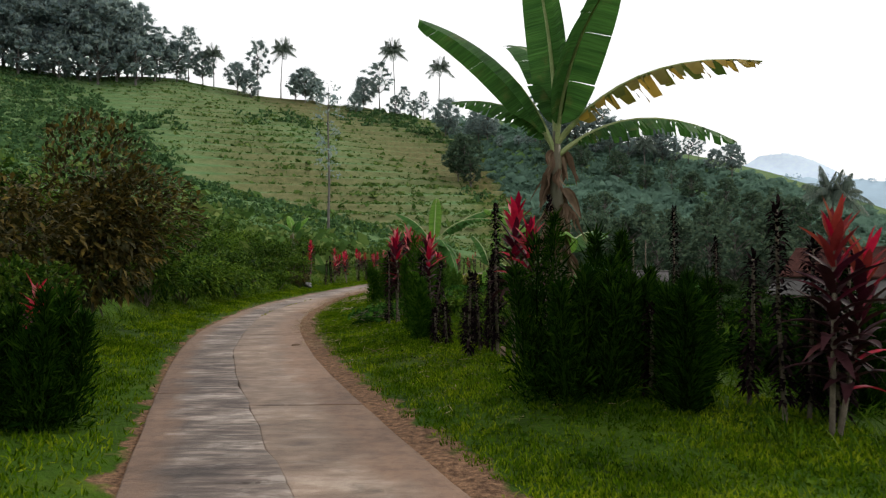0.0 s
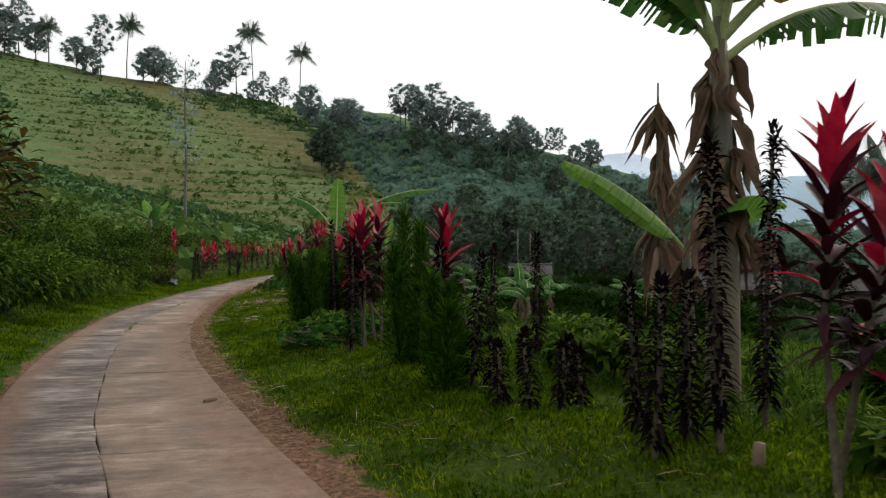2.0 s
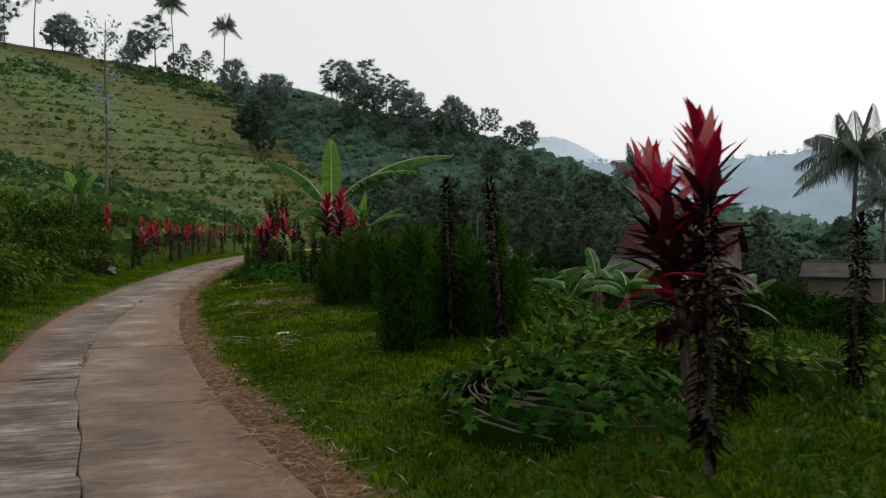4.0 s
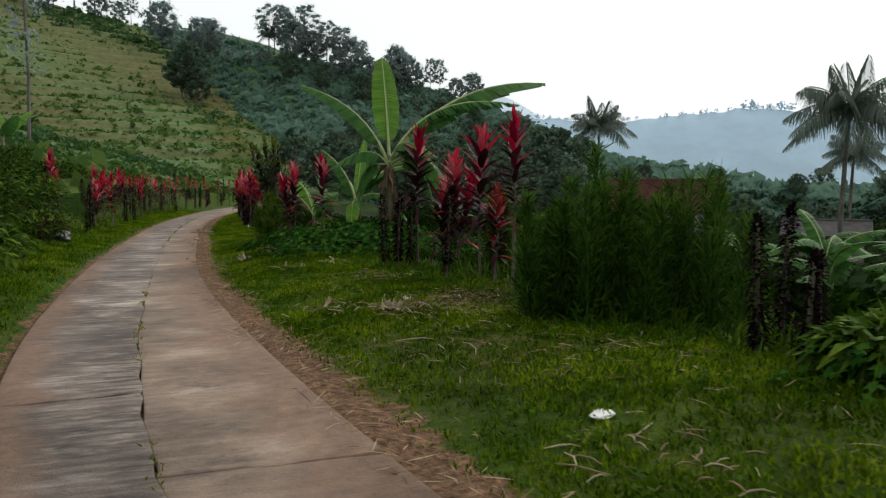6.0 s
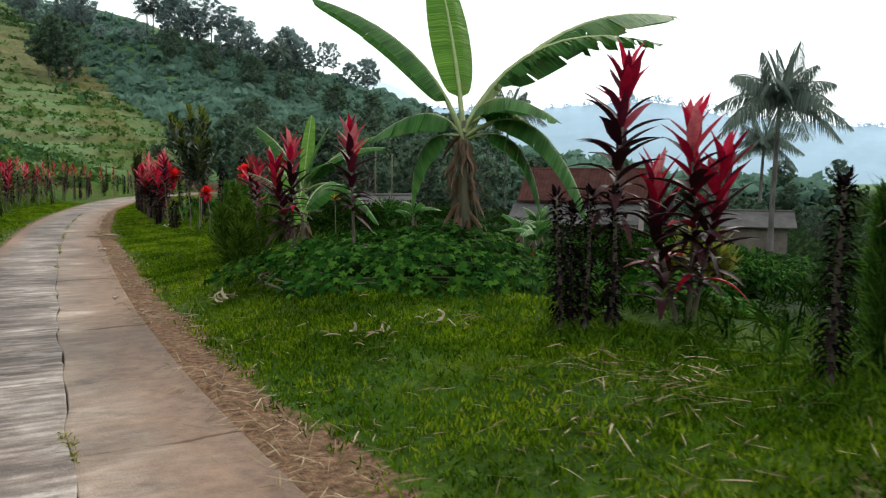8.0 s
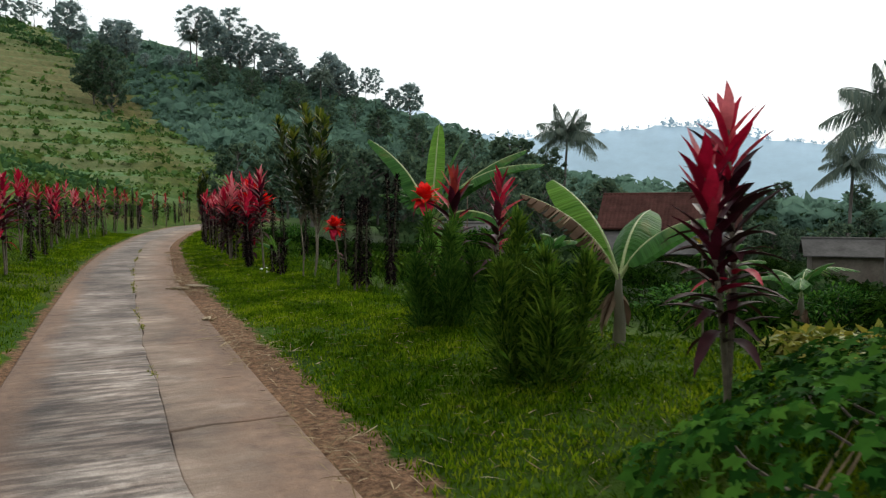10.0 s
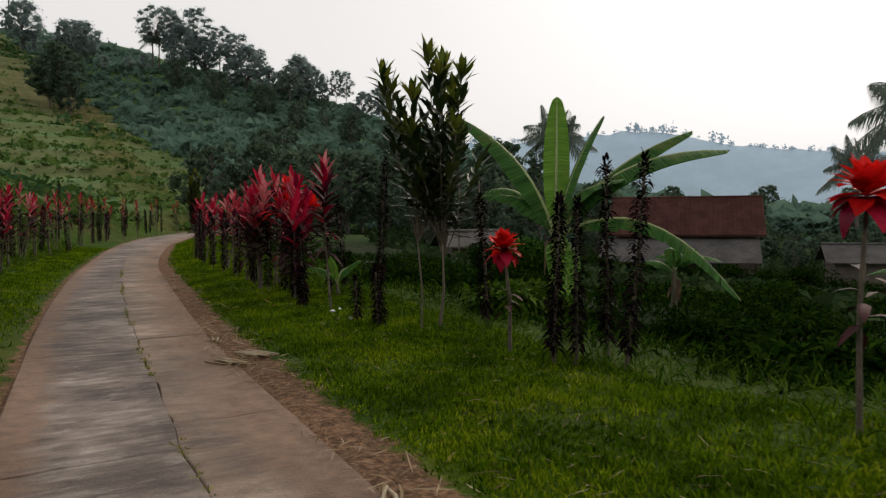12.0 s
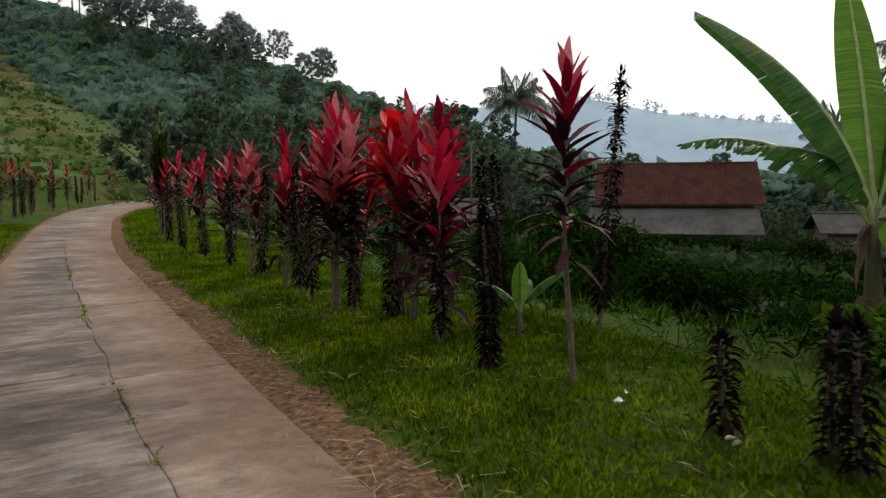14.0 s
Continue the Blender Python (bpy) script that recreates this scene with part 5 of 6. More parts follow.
croton(-0.77, 37.15, 2.62, 1.0, M_CROTON, 3, 26, "tall croton with dark pointed leaves and pale stems", 0.34, 0.20)
croton(0.6, 22.3, 0.75, 0.5, M_YELLOW, 6, 45, "yellow-leaved croton bush behind the hedge", 0.2)
croton(0.9, 24.8, 0.85, 0.6, M_YELLOW, 6, 45, "yellow-leaved croton bush behind the hedge", 0.2)
croton(0.15, 51.8, 2.3, 0.35, M_CROTON, 3, 50, "slim green croton at the hedge end", 0.3)

# bank growth
for x, y, h, w, mat, n, leaf, label in [
        (-5.45, 11.3, 2.9, 2.8, M_RUSTBUSH, 4600, 0.13, "large dark bush with rusty brown leaves on the bank"), (-5.2, 8.6, 2.0, 2.0, M_RUSTBUSH, 1800, 0.11, "dark green bush on the bank"), (-4.3, 7.6, 1.1, 1.2, M_BANK, 1100, 0.10, "dark green bush on the bank"), (-6.9, 10.5, 2.3, 2.2, M_BANK, 1800, 0.13, "tall green bush on the bank"),
        (-6.0, 15.5, 1.5, 1.8, M_BANK, 1500, 0.13, "dense green bush on the bank"), (-6.1, 18.0, 1.4, 1.8, M_BANKF, 1600, 0.13, "bright green leafy bush on the bank"), (-6.4, 20.8, 1.3, 1.9, M_BANK, 1500, 0.13, "dense green bush on the bank"), (-6.3, 23.4, 1.3, 2.0, M_BANKF, 1600, 0.13, "bright green leafy bush on the bank"),
        (-6.6, 26.2, 1.3, 2.0, M_BANK, 1400, 0.13, "dense green bush on the bank"), (-6.1, 28.6, 0.9, 1.4, M_BANKF, 1000, 0.12, "low leafy bush beside the verge"), (-6.9, 30.5, 1.4, 2.0, M_BANK, 1400, 0.13, "dense green bush on the bank"), (-5.9, 31.6, 0.8, 1.0, M_RUSTBUSH, 700, 0.1, "low rusty bush beside the verge"),
        (-6.6, 33.4, 1.1, 1.6, M_BANKF, 1000, 0.13, "leafy bush on the bank"), (-7.4, 36.5, 1.6, 2.2, M_BANK, 1300, 0.14, "dense green bush on the bank"), (-6.6, 40.5, 1.4, 2.0, M_BANK, 1200, 0.14, "dense green bush on the bank"), (-6.2, 44.5, 1.3, 2.0, M_BANKF, 1000, 0.14, "leafy bush on the bank"), (-5.6, 48.8, 1.3, 2.0, M_BANK, 1000, 0.14, "dense green bush on the bank"),
        (-5.0, 54, 1.3, 2.2, M_BANK, 1000, 0.15, "dense green bush on the bank"), (-8.4, 16.5, 1.6, 2.4, M_BANKF, 1400, 0.14, "light green bush on the slope"), (-8.8, 21.0, 1.6, 2.6, M_BANKF, 1400, 0.15, "light green bush on the slope"), (-9.2, 26.5, 1.6, 2.6, M_BANK, 1200, 0.15, "green bush on the slope"), (-9.6, 32.5, 1.5, 2.6, M_BANKF, 1100, 0.16, "light green bush on the slope"),
        (-11, 24, 1.4, 3.0, M_BANKF, 1100, 0.18, "light green bush on the slope"), (-12, 32, 1.5, 3.0, M_BANK, 1000, 0.18, "green bush on the slope"), (-10.5, 40, 1.5, 3.0, M_BANKF, 1000, 0.18, "light green bush on the slope"), (-9, 48, 1.5, 3.0, M_BANK, 900, 0.18, "green bush on the slope"), (-13.5, 44, 1.5, 3.0, M_BANK, 900, 0.2, "green bush on the slope")]:
    leafy_bush(x, y, h, w, mat, n, leaf, label, group="bushes of the bank")

# garden growth below the hedge
for x, y, h, w, mat in [(0.2, 16.9, 0.75, 1.5, M_VINE), (-0.4, 17.3, 0.6, 1.0, M_VINE), (1.4, 17.6, 0.8, 1.6, M_VINE), (0.9, 15.2, 0.6, 1.3, M_FERN), (0.4, 13.6, 0.55, 1.1, M_FERN), (-0.4, 14.4, 0.5, 1.0, M_VINE), (-0.9, 13.6, 0.45, 0.9, M_VINE), (1.8, 13.2, 0.8, 1.5, M_BUSH), (2.4, 11.5, 0.8, 1.4, M_BUSH), (1.0, 10.2, 0.55, 0.9, M_BUSH), (2.9, 8.6, 1.0, 1.4, M_BUSH), (3.4, 7.0, 1.1, 1.5, M_BUSH), (1.4, 7.0, 0.6, 0.9, M_BUSH),
                        (1.2, 19.6, 0.9, 1.6, M_BUSH), (2.2, 21.0, 1.0, 1.8, M_BUSH), (3.0, 23.2, 1.0, 1.8, M_BUSH), (1.4, 21.4, 0.7, 1.2, M_FERN), (2.0, 26.0, 0.9, 1.6, M_BUSH), (3.2, 29.5, 1.0, 1.8, M_BUSH), (1.8, 31.5, 0.8, 1.6, M_BUSH), (1.2, 34.4, 0.7, 1.4, M_BUSH), (2.2, 36.8, 0.8, 1.6, M_BUSH), (1.0, 38.4, 0.6, 1.2, M_FERN), (3.0, 40.0, 0.9, 1.8, M_BUSH), (1.6, 42.5, 0.6, 1.4, M_BUSH), (4.6, 46, 0.9, 2.2, M_BUSH), (2.6, 48.5, 0.7, 1.6, M_BUSH),
                        (0.3, 28.9, 0.6, 1.2, M_YELLOW), (6, 20, 1.3, 2.4, M_BUSH), (9, 22, 1.4, 2.6, M_BUSH), (8, 32, 1.3, 2.6, M_BUSH), (11, 36, 0.8, 3.0, M_BUSH), (9, 44, 0.7, 3.0, M_BUSH), (14, 42, 0.8, 3.4, M_BUSH), (12, 52, 0.8, 3.2, M_BUSH), (18, 48, 1.0, 3.8, M_BUSH), (16, 60, 1.2, 3.6, M_BUSH), (8, 14, 1.4, 2.6, M_BUSH), (11, 17, 1.5, 3, M_BUSH), (6.5, 11, 1.4, 2.4, M_BUSH)]:
    leafy_bush(x, y, h * 0.62, w, M_BANKF if (h < 0.9 and y < 22) else mat, 900, 0.10 + 0.03 * w, "leafy garden bush on the ground below the hedge", "garden_bush", "garden bushes")

bush_kinds = [leafy_bush(7 + 3 * i, 47 + 4 * i, 1.4, 2.4, m, 1100, 0.17, "dark leafy bush in the garden below the hedge", "garden_bush", "garden bushes") for i, m in enumerate((M_BUSH, M_VINE, M_BUSHDARK))]
for i in range(110):
    y = rng.uniform(24, 78)
    x = float(right_edge(y)) + 4.2 + 34 * rng.uniform(0, 1) ** 1.5
    if x > 15 or (y > 42 and x > 5) or abs(x - 36) + abs(y - 67) < 9:
        continue
    b = copy_thing(bush_kinds[i % 3], pose(x, y, zat(x, y) - 0.05, 0, 0, rng.uniform(0, 360)))
    k = rng.uniform(0.45, 0.75)
    b.scale = (k, k, k * rng.uniform(0.7, 1.0))

for i in range(9):
    x, y = 36.3 - 5.6 + 0.669 * (i - 4.2) * 2.3 + rng.uniform(-0.8, 0.8), 68.2 - 5.1 - 0.743 * (i - 4.2) * 2.3 + rng.uniform(-0.8, 0.8)
    b = copy_thing(bush_kinds[(0, 2, 0)[i % 3]], pose(x, y, zat(x, y) - 0.05, 0, 0, rng.uniform(0, 360)))
    b.scale = (1.2, 1.2, rng.uniform(0.7, 1.15))

# vine mound beside the verge


def palmate(n, centre, nor, size):
    """Five-lobed leaves as fans: centres (n,3), normals (n,3)."""
    nor = nor / np.linalg.norm(nor, axis=1, keepdims=True)
    a = np.cross(nor, rng.normal(size=(n, 3)))
    a /= np.linalg.norm(a, axis=1, keepdims=True)
    b = np.cross(nor, a)
    ring = []
    for k in range(11):
        w = -2.6 + 5.2 * k / 10
        rad = (1.0 if k % 2 == 0 else 0.55) * (1 - 0.12 * abs(w))
        dip = -0.12 if k % 2 == 0 else 0.05
        ring.append(centre + (a * math.cos(w) + b * math.sin(w)) * (size * rad)[:, None] + nor * (size * dip)[:, None])
    V = np.stack([centre] + ring, axis=1)
    q = np.array([(0, k + 1, k + 2, k + 3) for k in range(0, 9, 2)])
    return V.reshape(-1, 3), (q[None] + (np.arange(n) * 12)[:, None, None]).reshape(-1, 4)


def vine_patch(cx, cy, rx, ry, h, n, label):
    ob = thing("vine_mound", label, "vine", pose(cx, cy, zat(cx, cy) - 0.02))
    a, q = rng.uniform(0, 6.28, n), np.sqrt(rng.uniform(0, 1, n))
    lump = 1 + 0.12 * np.sin(a * 3) + 0.08 * np.sin(a * 7 + 1)
    x, y = np.cos(a) * q * rx * lump, np.sin(a) * q * ry * lump
    z = h * (1 - q ** 2.4) * (1 + 0.25 * np.sin(x * 3.1) * np.cos(y * 2.7)) + rng.uniform(-0.05, 0.06, n) + 0.05
    z = np.maximum(z, 0.03)
    nor = np.stack([np.cos(a) * q * 0.8, np.sin(a) * q * 0.8, np.ones(n)], -1) + rng.normal(0, 0.35, (n, 3))
    part("foliage", mesh_of("foliage", *palmate(n, np.stack([x, y, z], -1), nor, rng.uniform(0.035, 0.075, n)), M_VINE), ob)
    m = 60
    vines = []
    for i in range(m):
        aa, r0 = rng.uniform(0, 6.28), rng.uniform(0.2, 0.9)
        p = [(math.cos(aa + 0.25 * k) * rx * r0, math.sin(aa + 0.25 * k) * ry * r0, max(0.02, h * (1 - r0 ** 2.4) - 0.02 + 0.02 * math.sin(k))) for k in range(5)]
        vines.append(tube(p, [0.006] * 5, 4))
    part("vine_runner", mesh_of("vine_runner", *join(vines), M_STEM), ob)
    # dark dome under the leaves paints the shaded gaps between them
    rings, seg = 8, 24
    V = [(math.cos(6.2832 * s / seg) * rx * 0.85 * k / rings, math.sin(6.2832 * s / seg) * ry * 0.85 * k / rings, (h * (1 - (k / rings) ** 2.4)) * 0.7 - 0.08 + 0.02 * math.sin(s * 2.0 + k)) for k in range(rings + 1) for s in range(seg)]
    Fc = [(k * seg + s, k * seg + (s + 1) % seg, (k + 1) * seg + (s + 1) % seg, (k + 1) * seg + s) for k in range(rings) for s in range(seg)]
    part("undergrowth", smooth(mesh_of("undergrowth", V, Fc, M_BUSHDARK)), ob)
    return ob


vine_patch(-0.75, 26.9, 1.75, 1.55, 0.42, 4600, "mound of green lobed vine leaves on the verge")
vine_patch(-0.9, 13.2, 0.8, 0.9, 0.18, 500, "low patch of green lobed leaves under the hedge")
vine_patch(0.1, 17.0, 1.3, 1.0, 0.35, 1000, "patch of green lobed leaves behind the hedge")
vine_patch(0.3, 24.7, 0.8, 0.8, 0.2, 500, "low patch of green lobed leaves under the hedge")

# ---------------- houses in the valley ----------------


def box(x0, x1, y0, y1, z0, z1):
    V = [(x, y, z) for x in (x0, x1) for y in (y0, y1) for z in (z0, z1)]
    return V, [(0, 1, 3, 2), (4, 6, 7, 5), (0, 4, 5, 1), (2, 3, 7, 6), (0, 2, 6, 4), (1, 5, 7, 3)]


def roof_slab(x0, x1, ya, za, yb, zb, th=0.08):
    V = [(x0, ya, za), (x1, ya, za), (x1, yb, zb), (x0, yb, zb), (x0, ya, za - th), (x1, ya, za - th), (x1, yb, zb - th), (x0, yb, zb - th)]
    return V, [(0, 1, 2, 3), (7, 6, 5, 4), (0, 4, 5, 1), (1, 5, 6, 2), (2, 6, 7, 3), (3, 7, 4, 0)]


def tile_rows(x0, x1, ya, za, yb, zb, rows, cols):
    """Overlapping roof tiles, slightly uneven."""
    V, Fc = [], []
    for i in range(rows):
        for j in range(cols):
            t0, t1 = i / rows, (i + 1.15) / rows
            a, b = x0 + (x1 - x0) * j / cols + 0.01, x0 + (x1 - x0) * (j + 1) / cols - 0.01
            o, lift = len(V), 0.03 + rng.uniform(0, 0.025)
            for t, up in ((t0, 0.012), (min(t1, 1.02), lift + 0.02)):
                y, z = ya + (yb - ya) * t, za + (zb - za) * t
                V += [(a, y, z + up), ((a + b) / 2, y, z + up + 0.03), (b, y, z + up)]
            Fc += [(o, o + 1, o + 4, o + 3), (o + 1, o + 2, o + 5, o + 4)]
    return V, Fc


def house(x, y, turn, w, d, wall_h, roof_h, label, lean_to=True, z=None, roof=None):
    ob = thing("house", label, "house", pose(x, y, (zat(x, y) if z is None else z) - 0.1, 0, 0, turn))
    t = 0.15
    for nm, bx in (("wall", box(-w / 2, w / 2, -d / 2, -d / 2 + t, 0, wall_h)), ("wall", box(-w / 2, w / 2, d / 2 - t, d / 2, 0, wall_h)), ("wall", box(-w / 2, -w / 2 + t, -d / 2 + t, d / 2 - t, 0, wall_h)), ("wall", box(w / 2 - t, w / 2, -d / 2 + t, d / 2 - t, 0, wall_h))):
        part(nm, mesh_of(nm, *bx, M_PLASTER), ob)
    for s in (-1, 1):
        V = [(s * (w / 2 - k), yy, zz) for k in (0.02, 0.12) for yy, zz in ((-d / 2, wall_h), (d / 2, wall_h), (0, wall_h + roof_h - 0.1))]
        part("gable", mesh_of("gable", V, [(0, 1, 2), (3, 5, 4), (0, 3, 4, 1), (1, 4, 5, 2), (2, 5, 3, 0)], M_BOARD), ob, "weathered board gable")
    e = 0.6
    for s in (-1, 1):
        ya, za, yb, zb = 0, wall_h + roof_h, s * (d / 2 + e), wall_h - 0.25
        rf = part("roof", mesh_of("roof", *roof_slab(-w / 2 - e, w / 2 + e, ya, za, yb, zb), roof or M_ROOF), ob)
        if roof is None:
            part("tiling", mesh_of("tiling", *tile_rows(-w / 2 - e, w / 2 + e, ya, za, yb, zb, 15, 34), M_ROOF), rf, "rows of old clay tiles")
    part("ridge_cap", smooth(mesh_of("ridge_cap", *tube([(-w / 2 - e, 0, wall_h + roof_h + 0.02), (w / 2 + e, 0, wall_h + roof_h + 0.02)], [0.1, 0.1], 8), roof or M_ROOF)), ob)
    if lean_to:
        part("lean_to_roof", mesh_of("lean_to_roof", *roof_slab(-w / 2 - 0.9, w / 2 + 0.2, -d / 2 - 0.3, wall_h - 0.45, -d / 2 - 2.9, wall_h - 1.85, 0.05), M_SHEET), ob, "grey sheet lean-to roof")
        for k in range(6):
            px = -w / 2 - 0.7 + k * (w + 0.6) / 5
            part("post", mesh_of("post", *box(px, px + 0.09, -d / 2 - 2.45, -d / 2 - 2.36, 0, wall_h - 1.72), M_BOARD), ob)
        for k in range(9):
            px = -w / 2 + 0.1 + k * 0.42
            part("board", mesh_of("board", *box(px, px + 0.40, -d / 2 - 2.3 - 0.02 * (k % 2), -d / 2 - 2.26, 0, wall_h - 1.75 - 0.05 * (k % 3)), M_BOARD), ob)
        for k in range(3):
            part("window", mesh_of("window", *box(1.0 + k * 1.0, 1.6 + k * 1.0, -d / 2 - 0.03, -d / 2 + 0.02, 0.9, 1.7), M_DARK), ob)
        part("door", mesh_of("door", *box(-0.4, 0.45, -d / 2 - 0.04, -d / 2 + 0.02, 0, 1.95), M_BOARD), ob)
    return ob


house(36.3, 68.2, -48, 8.6, 6.0, 4.1, 2.2, "low village house with a brown clay tile roof and grey lean-to", z=-4.1)
house(48, 62, -48, 5.5, 4.0, 2.3, 0.9, "small shed with a grey sheet roof beside the house", False, z=-4.3, roof=M_SHEET)
house(17.5, 66, -15, 2.4, 2.0, 1.9, 0.5, "small plastered garden hut with a sheet roof", False, z=zat(17.5, 66) - 0.7, roof=M_SHEET)
for px, py in ((16.0, 64.5), (16.9, 64.0)):
    pole = tagged(new("pole", smooth(mesh_of("pole", *tube([(0, 0, -0.2), (0, 0, 2.0), (0.02, 0, 4.2)], [0.05, 0.05, 0.04], 6), M_STEM))), "thin pale wooden pole standing by the hut", "pole")
    pole.matrix_basis = pose(px, py, zat(px, py))

# thin bare tree on the slope
bt = thing("bare_tree", "thin nearly bare tree on the slope", "tree", pose(-12.7, 85, zat(-12.7, 85) - 0.2))
pieces, pts = [tube([(0, 0, 0), (0.15, 0, 6), (0, 0.1, 12), (0.1, 0, 16)], [0.16, 0.12, 0.08, 0.03], 6)], []
for i in range(26):
    z, a = rng.uniform(4, 15.5), rng.uniform(0, 6.28)
    tip = Vector((math.cos(a) * 1.1, math.sin(a) * 1.1, z + 0.9))
    pieces.append(tube([(0.08, 0.03, z), tip], [0.03, 0.008], 4))
    pts.append(np.array(tip) + rng.normal(0, 0.35, (16, 3)))
part("trunk", mesh_of("trunk", *join(pieces), M_BARK), bt)
part("foliage", mesh_of("foliage", *diamonds(np.concatenate(pts), rng.uniform(0.1, 0.3, 26 * 16)), M_TREE), bt)

# ---------------- verge: grass, straw, litter ----------------


def sow(n, y0, y1, d0, d1, side, h0, h1, blades, name, label, mat, thin=1.0):
    y = rng.uniform(y0, y1, n)
    d = d0 + (d1 - d0) * rng.uniform(0, 1, n)
    x = right_edge(y) + d if side > 0 else left_edge(y) - d
    z = land(x, y)[0]
    keep = (wave(x, y, 1.7, 3) + 0.6 * wave(x, y, 4.1, 6) > rng.uniform(-2.2, 1.3, n)) & ((d - d0) > 0.3 * rng.uniform(0, 1, n) * (h1 <= 0.1))
    x, y, z = x[keep], y[keep], z[keep]
    m = len(x)
    base = np.repeat(np.stack([x, y, z - 0.005], -1), blades, axis=0) + rng.normal(0, 0.022, (m * blades, 3)) * np.array([1, 1, 0])
    out = rng.normal(0, 0.55, (m * blades, 3)) + np.array([0, 0, 0.9])
    out[:, 2] = np.abs(out[:, 2]) + 0.15
    ln = rng.uniform(h0, h1, m * blades)
    if h1 <= 0.1:
        shape = needles(base, out, ln, rng.uniform(0.006, 0.013, m * blades) * thin)
    else:
        shape = leaf_strips(base, out, rng.normal(size=(m * blades, 3)), ln, np.full(m * blades, 0.0085 * thin), rng.uniform(0.2, 0.9, m * blades), 2, 0.1)
    return tagged(new(name, mesh_of(name, *shape, mat)), label, "grass", kind="stuff")


sow(100000, 2.5, 30, 0.2, 2.7, 1, 0.015, 0.06, 5, "verge_grass", "short green grass on the roadside verge", M_GRASS)
sow(66000, 30, 48, 0.26, 2.5, 1, 0.015, 0.065, 5, "verge_grass_end", "short green grass on the roadside verge", M_GRASS)
sow(16000, 48, 70, 0.2, 2.4, 1, 0.04, 0.10, 4, "verge_grass_far", "short green grass on the roadside verge", M_GRASS, 1.5)
sow(42000, 3, 60, 0.06, 1.5, -1, 0.02, 0.075, 4, "bank_verge_grass", "short grass between the road and the bank", M_GRASS, 1.3)
sow(9000, 3, 50, 1.9, 4.2, 1, 0.10, 0.34, 5, "tall_weeds", "tall grass and weeds at the foot of the hedge", M_FERN, 1.4)
sow(16000, 8, 23, 2.6, 13, 1, 0.12, 0.40, 5, "garden_greens", "fresh green weeds and seedlings in the garden", M_BANKF, 2.6)
sow(20000, 22, 62, 2.8, 17, 1, 0.12, 0.42, 5, "garden_weeds", "rough dark weeds in the garden below the hedge", M_BUSH, 3.0)
sow(16000, 6, 78, 3.0, 24, -1, 0.15, 0.5, 5, "slope_weeds", "rough grass and weeds on the near slope", M_BANKF, 3.0)
sow(9000, 5, 60, 1.1, 3.6, -1, 0.12, 0.40, 5, "bank_weeds", "tall grass and weeds on the bank", M_BANKF, 1.6)


def low_weeds(n, y0, y1, name):
    y = rng.uniform(y0, y1, n)
    x = right_edge(y) + rng.uniform(0.4, 2.7, n)
    keep = wave(x, y, 2.3, 4) + 0.7 * wave(x, y, 6.0, 2) > 0.15
    x, y = np.repeat(x[keep], 6), np.repeat(y[keep], 6)
    m = len(x)
    x, y = x + rng.normal(0, 0.05, m), y + rng.normal(0, 0.05, m)
    z = land(x, y)[0] + rng.uniform(0.01, 0.06, m)
    nor = rng.normal(0, 0.5, (m, 3)) + np.array([0, 0, 1.0])
    return tagged(new(name, mesh_of(name, *palmate(m, np.stack([x, y, z], -1), nor, rng.uniform(0.012, 0.034, m)), M_FERN)), "small broad-leaved weeds among the verge grass", "weeds", kind="stuff")


low_weeds(2200, 3, 48, "verge_weeds")


def litter(n, y0, y1, d0, d1, l0, l1, w, mat, name, label, spots=None):
    y = rng.uniform(y0, y1, n)
    x = right_edge(y) + d0 + (d1 - d0) * rng.beta(1.6, 2.6, n)
    if spots:
        k = rng.integers(0, len(spots), n)
        sp = np.array(spots)
        x, y = sp[k, 0] + rng.normal(0, 0.33, n), sp[k, 1] + rng.normal(0, 0.28, n)
    elif d0 < 0:
        keep = wave(x * 2, y, 1.3, 2) + 0.5 * wave(x, y, 3.7, 5) > rng.uniform(-0.9, 0.9, n)
        x, y = x[keep], y[keep]
        n = len(x)
    z = np.where(x < right_edge(y), 0.004, land(x, y)[0] + 0.015) + rng.uniform(0, 0.03, n)
    a = rng.uniform(0, 6.28, n)
    out = np.stack([np.cos(a), np.sin(a), rng.normal(0.05, 0.12, n)], -1)
    return tagged(new(name, mesh_of(name, *leaf_strips(np.stack([x, y, z], -1), out, np.tile([0, 0, 1.0], (n, 1)) + rng.normal(0, 0.3, (n, 3)), rng.uniform(l0, l1, n), rng.uniform(0.6, 1.3, n) * w, rng.uniform(-0.1, 0.25, n), 3, 0.3), mat)), label, "litter", kind="stuff")


litter(8000, 9, 46, -0.12, 0.52, 0.03, 0.20, 0.0065, M_STRAW, "edge_straw", "dry straw and twigs along the road edge")
litter(2400, 5, 46, 0.3, 2.4, 0.03, 0.15, 0.005, M_STRAW, "verge_straw", "scattered dry straw on the verge grass")
litter(750, 0, 1, 0, 0, 0.05, 0.22, 0.0065, M_STRAW, "straw_heap", "heap of dry straw and stalks on the grass", [(-2.0, 20.8), (-1.7, 20.4), (-1.4, 20.9), (-2.0, 19.6), (-1.6, 18.5), (-1.9, 22.6), (-1.6, 23.0)])


litter(600, 0, 1, 0, 0, 0.02, 0.07, 0.02, M_BANDRY, "leaf_litter", "brown crumbled leaf litter on the grass", [(-1.3, 20.7), (-1.1, 20.5), (-1.6, 20.7), (-0.9, 21.0)])


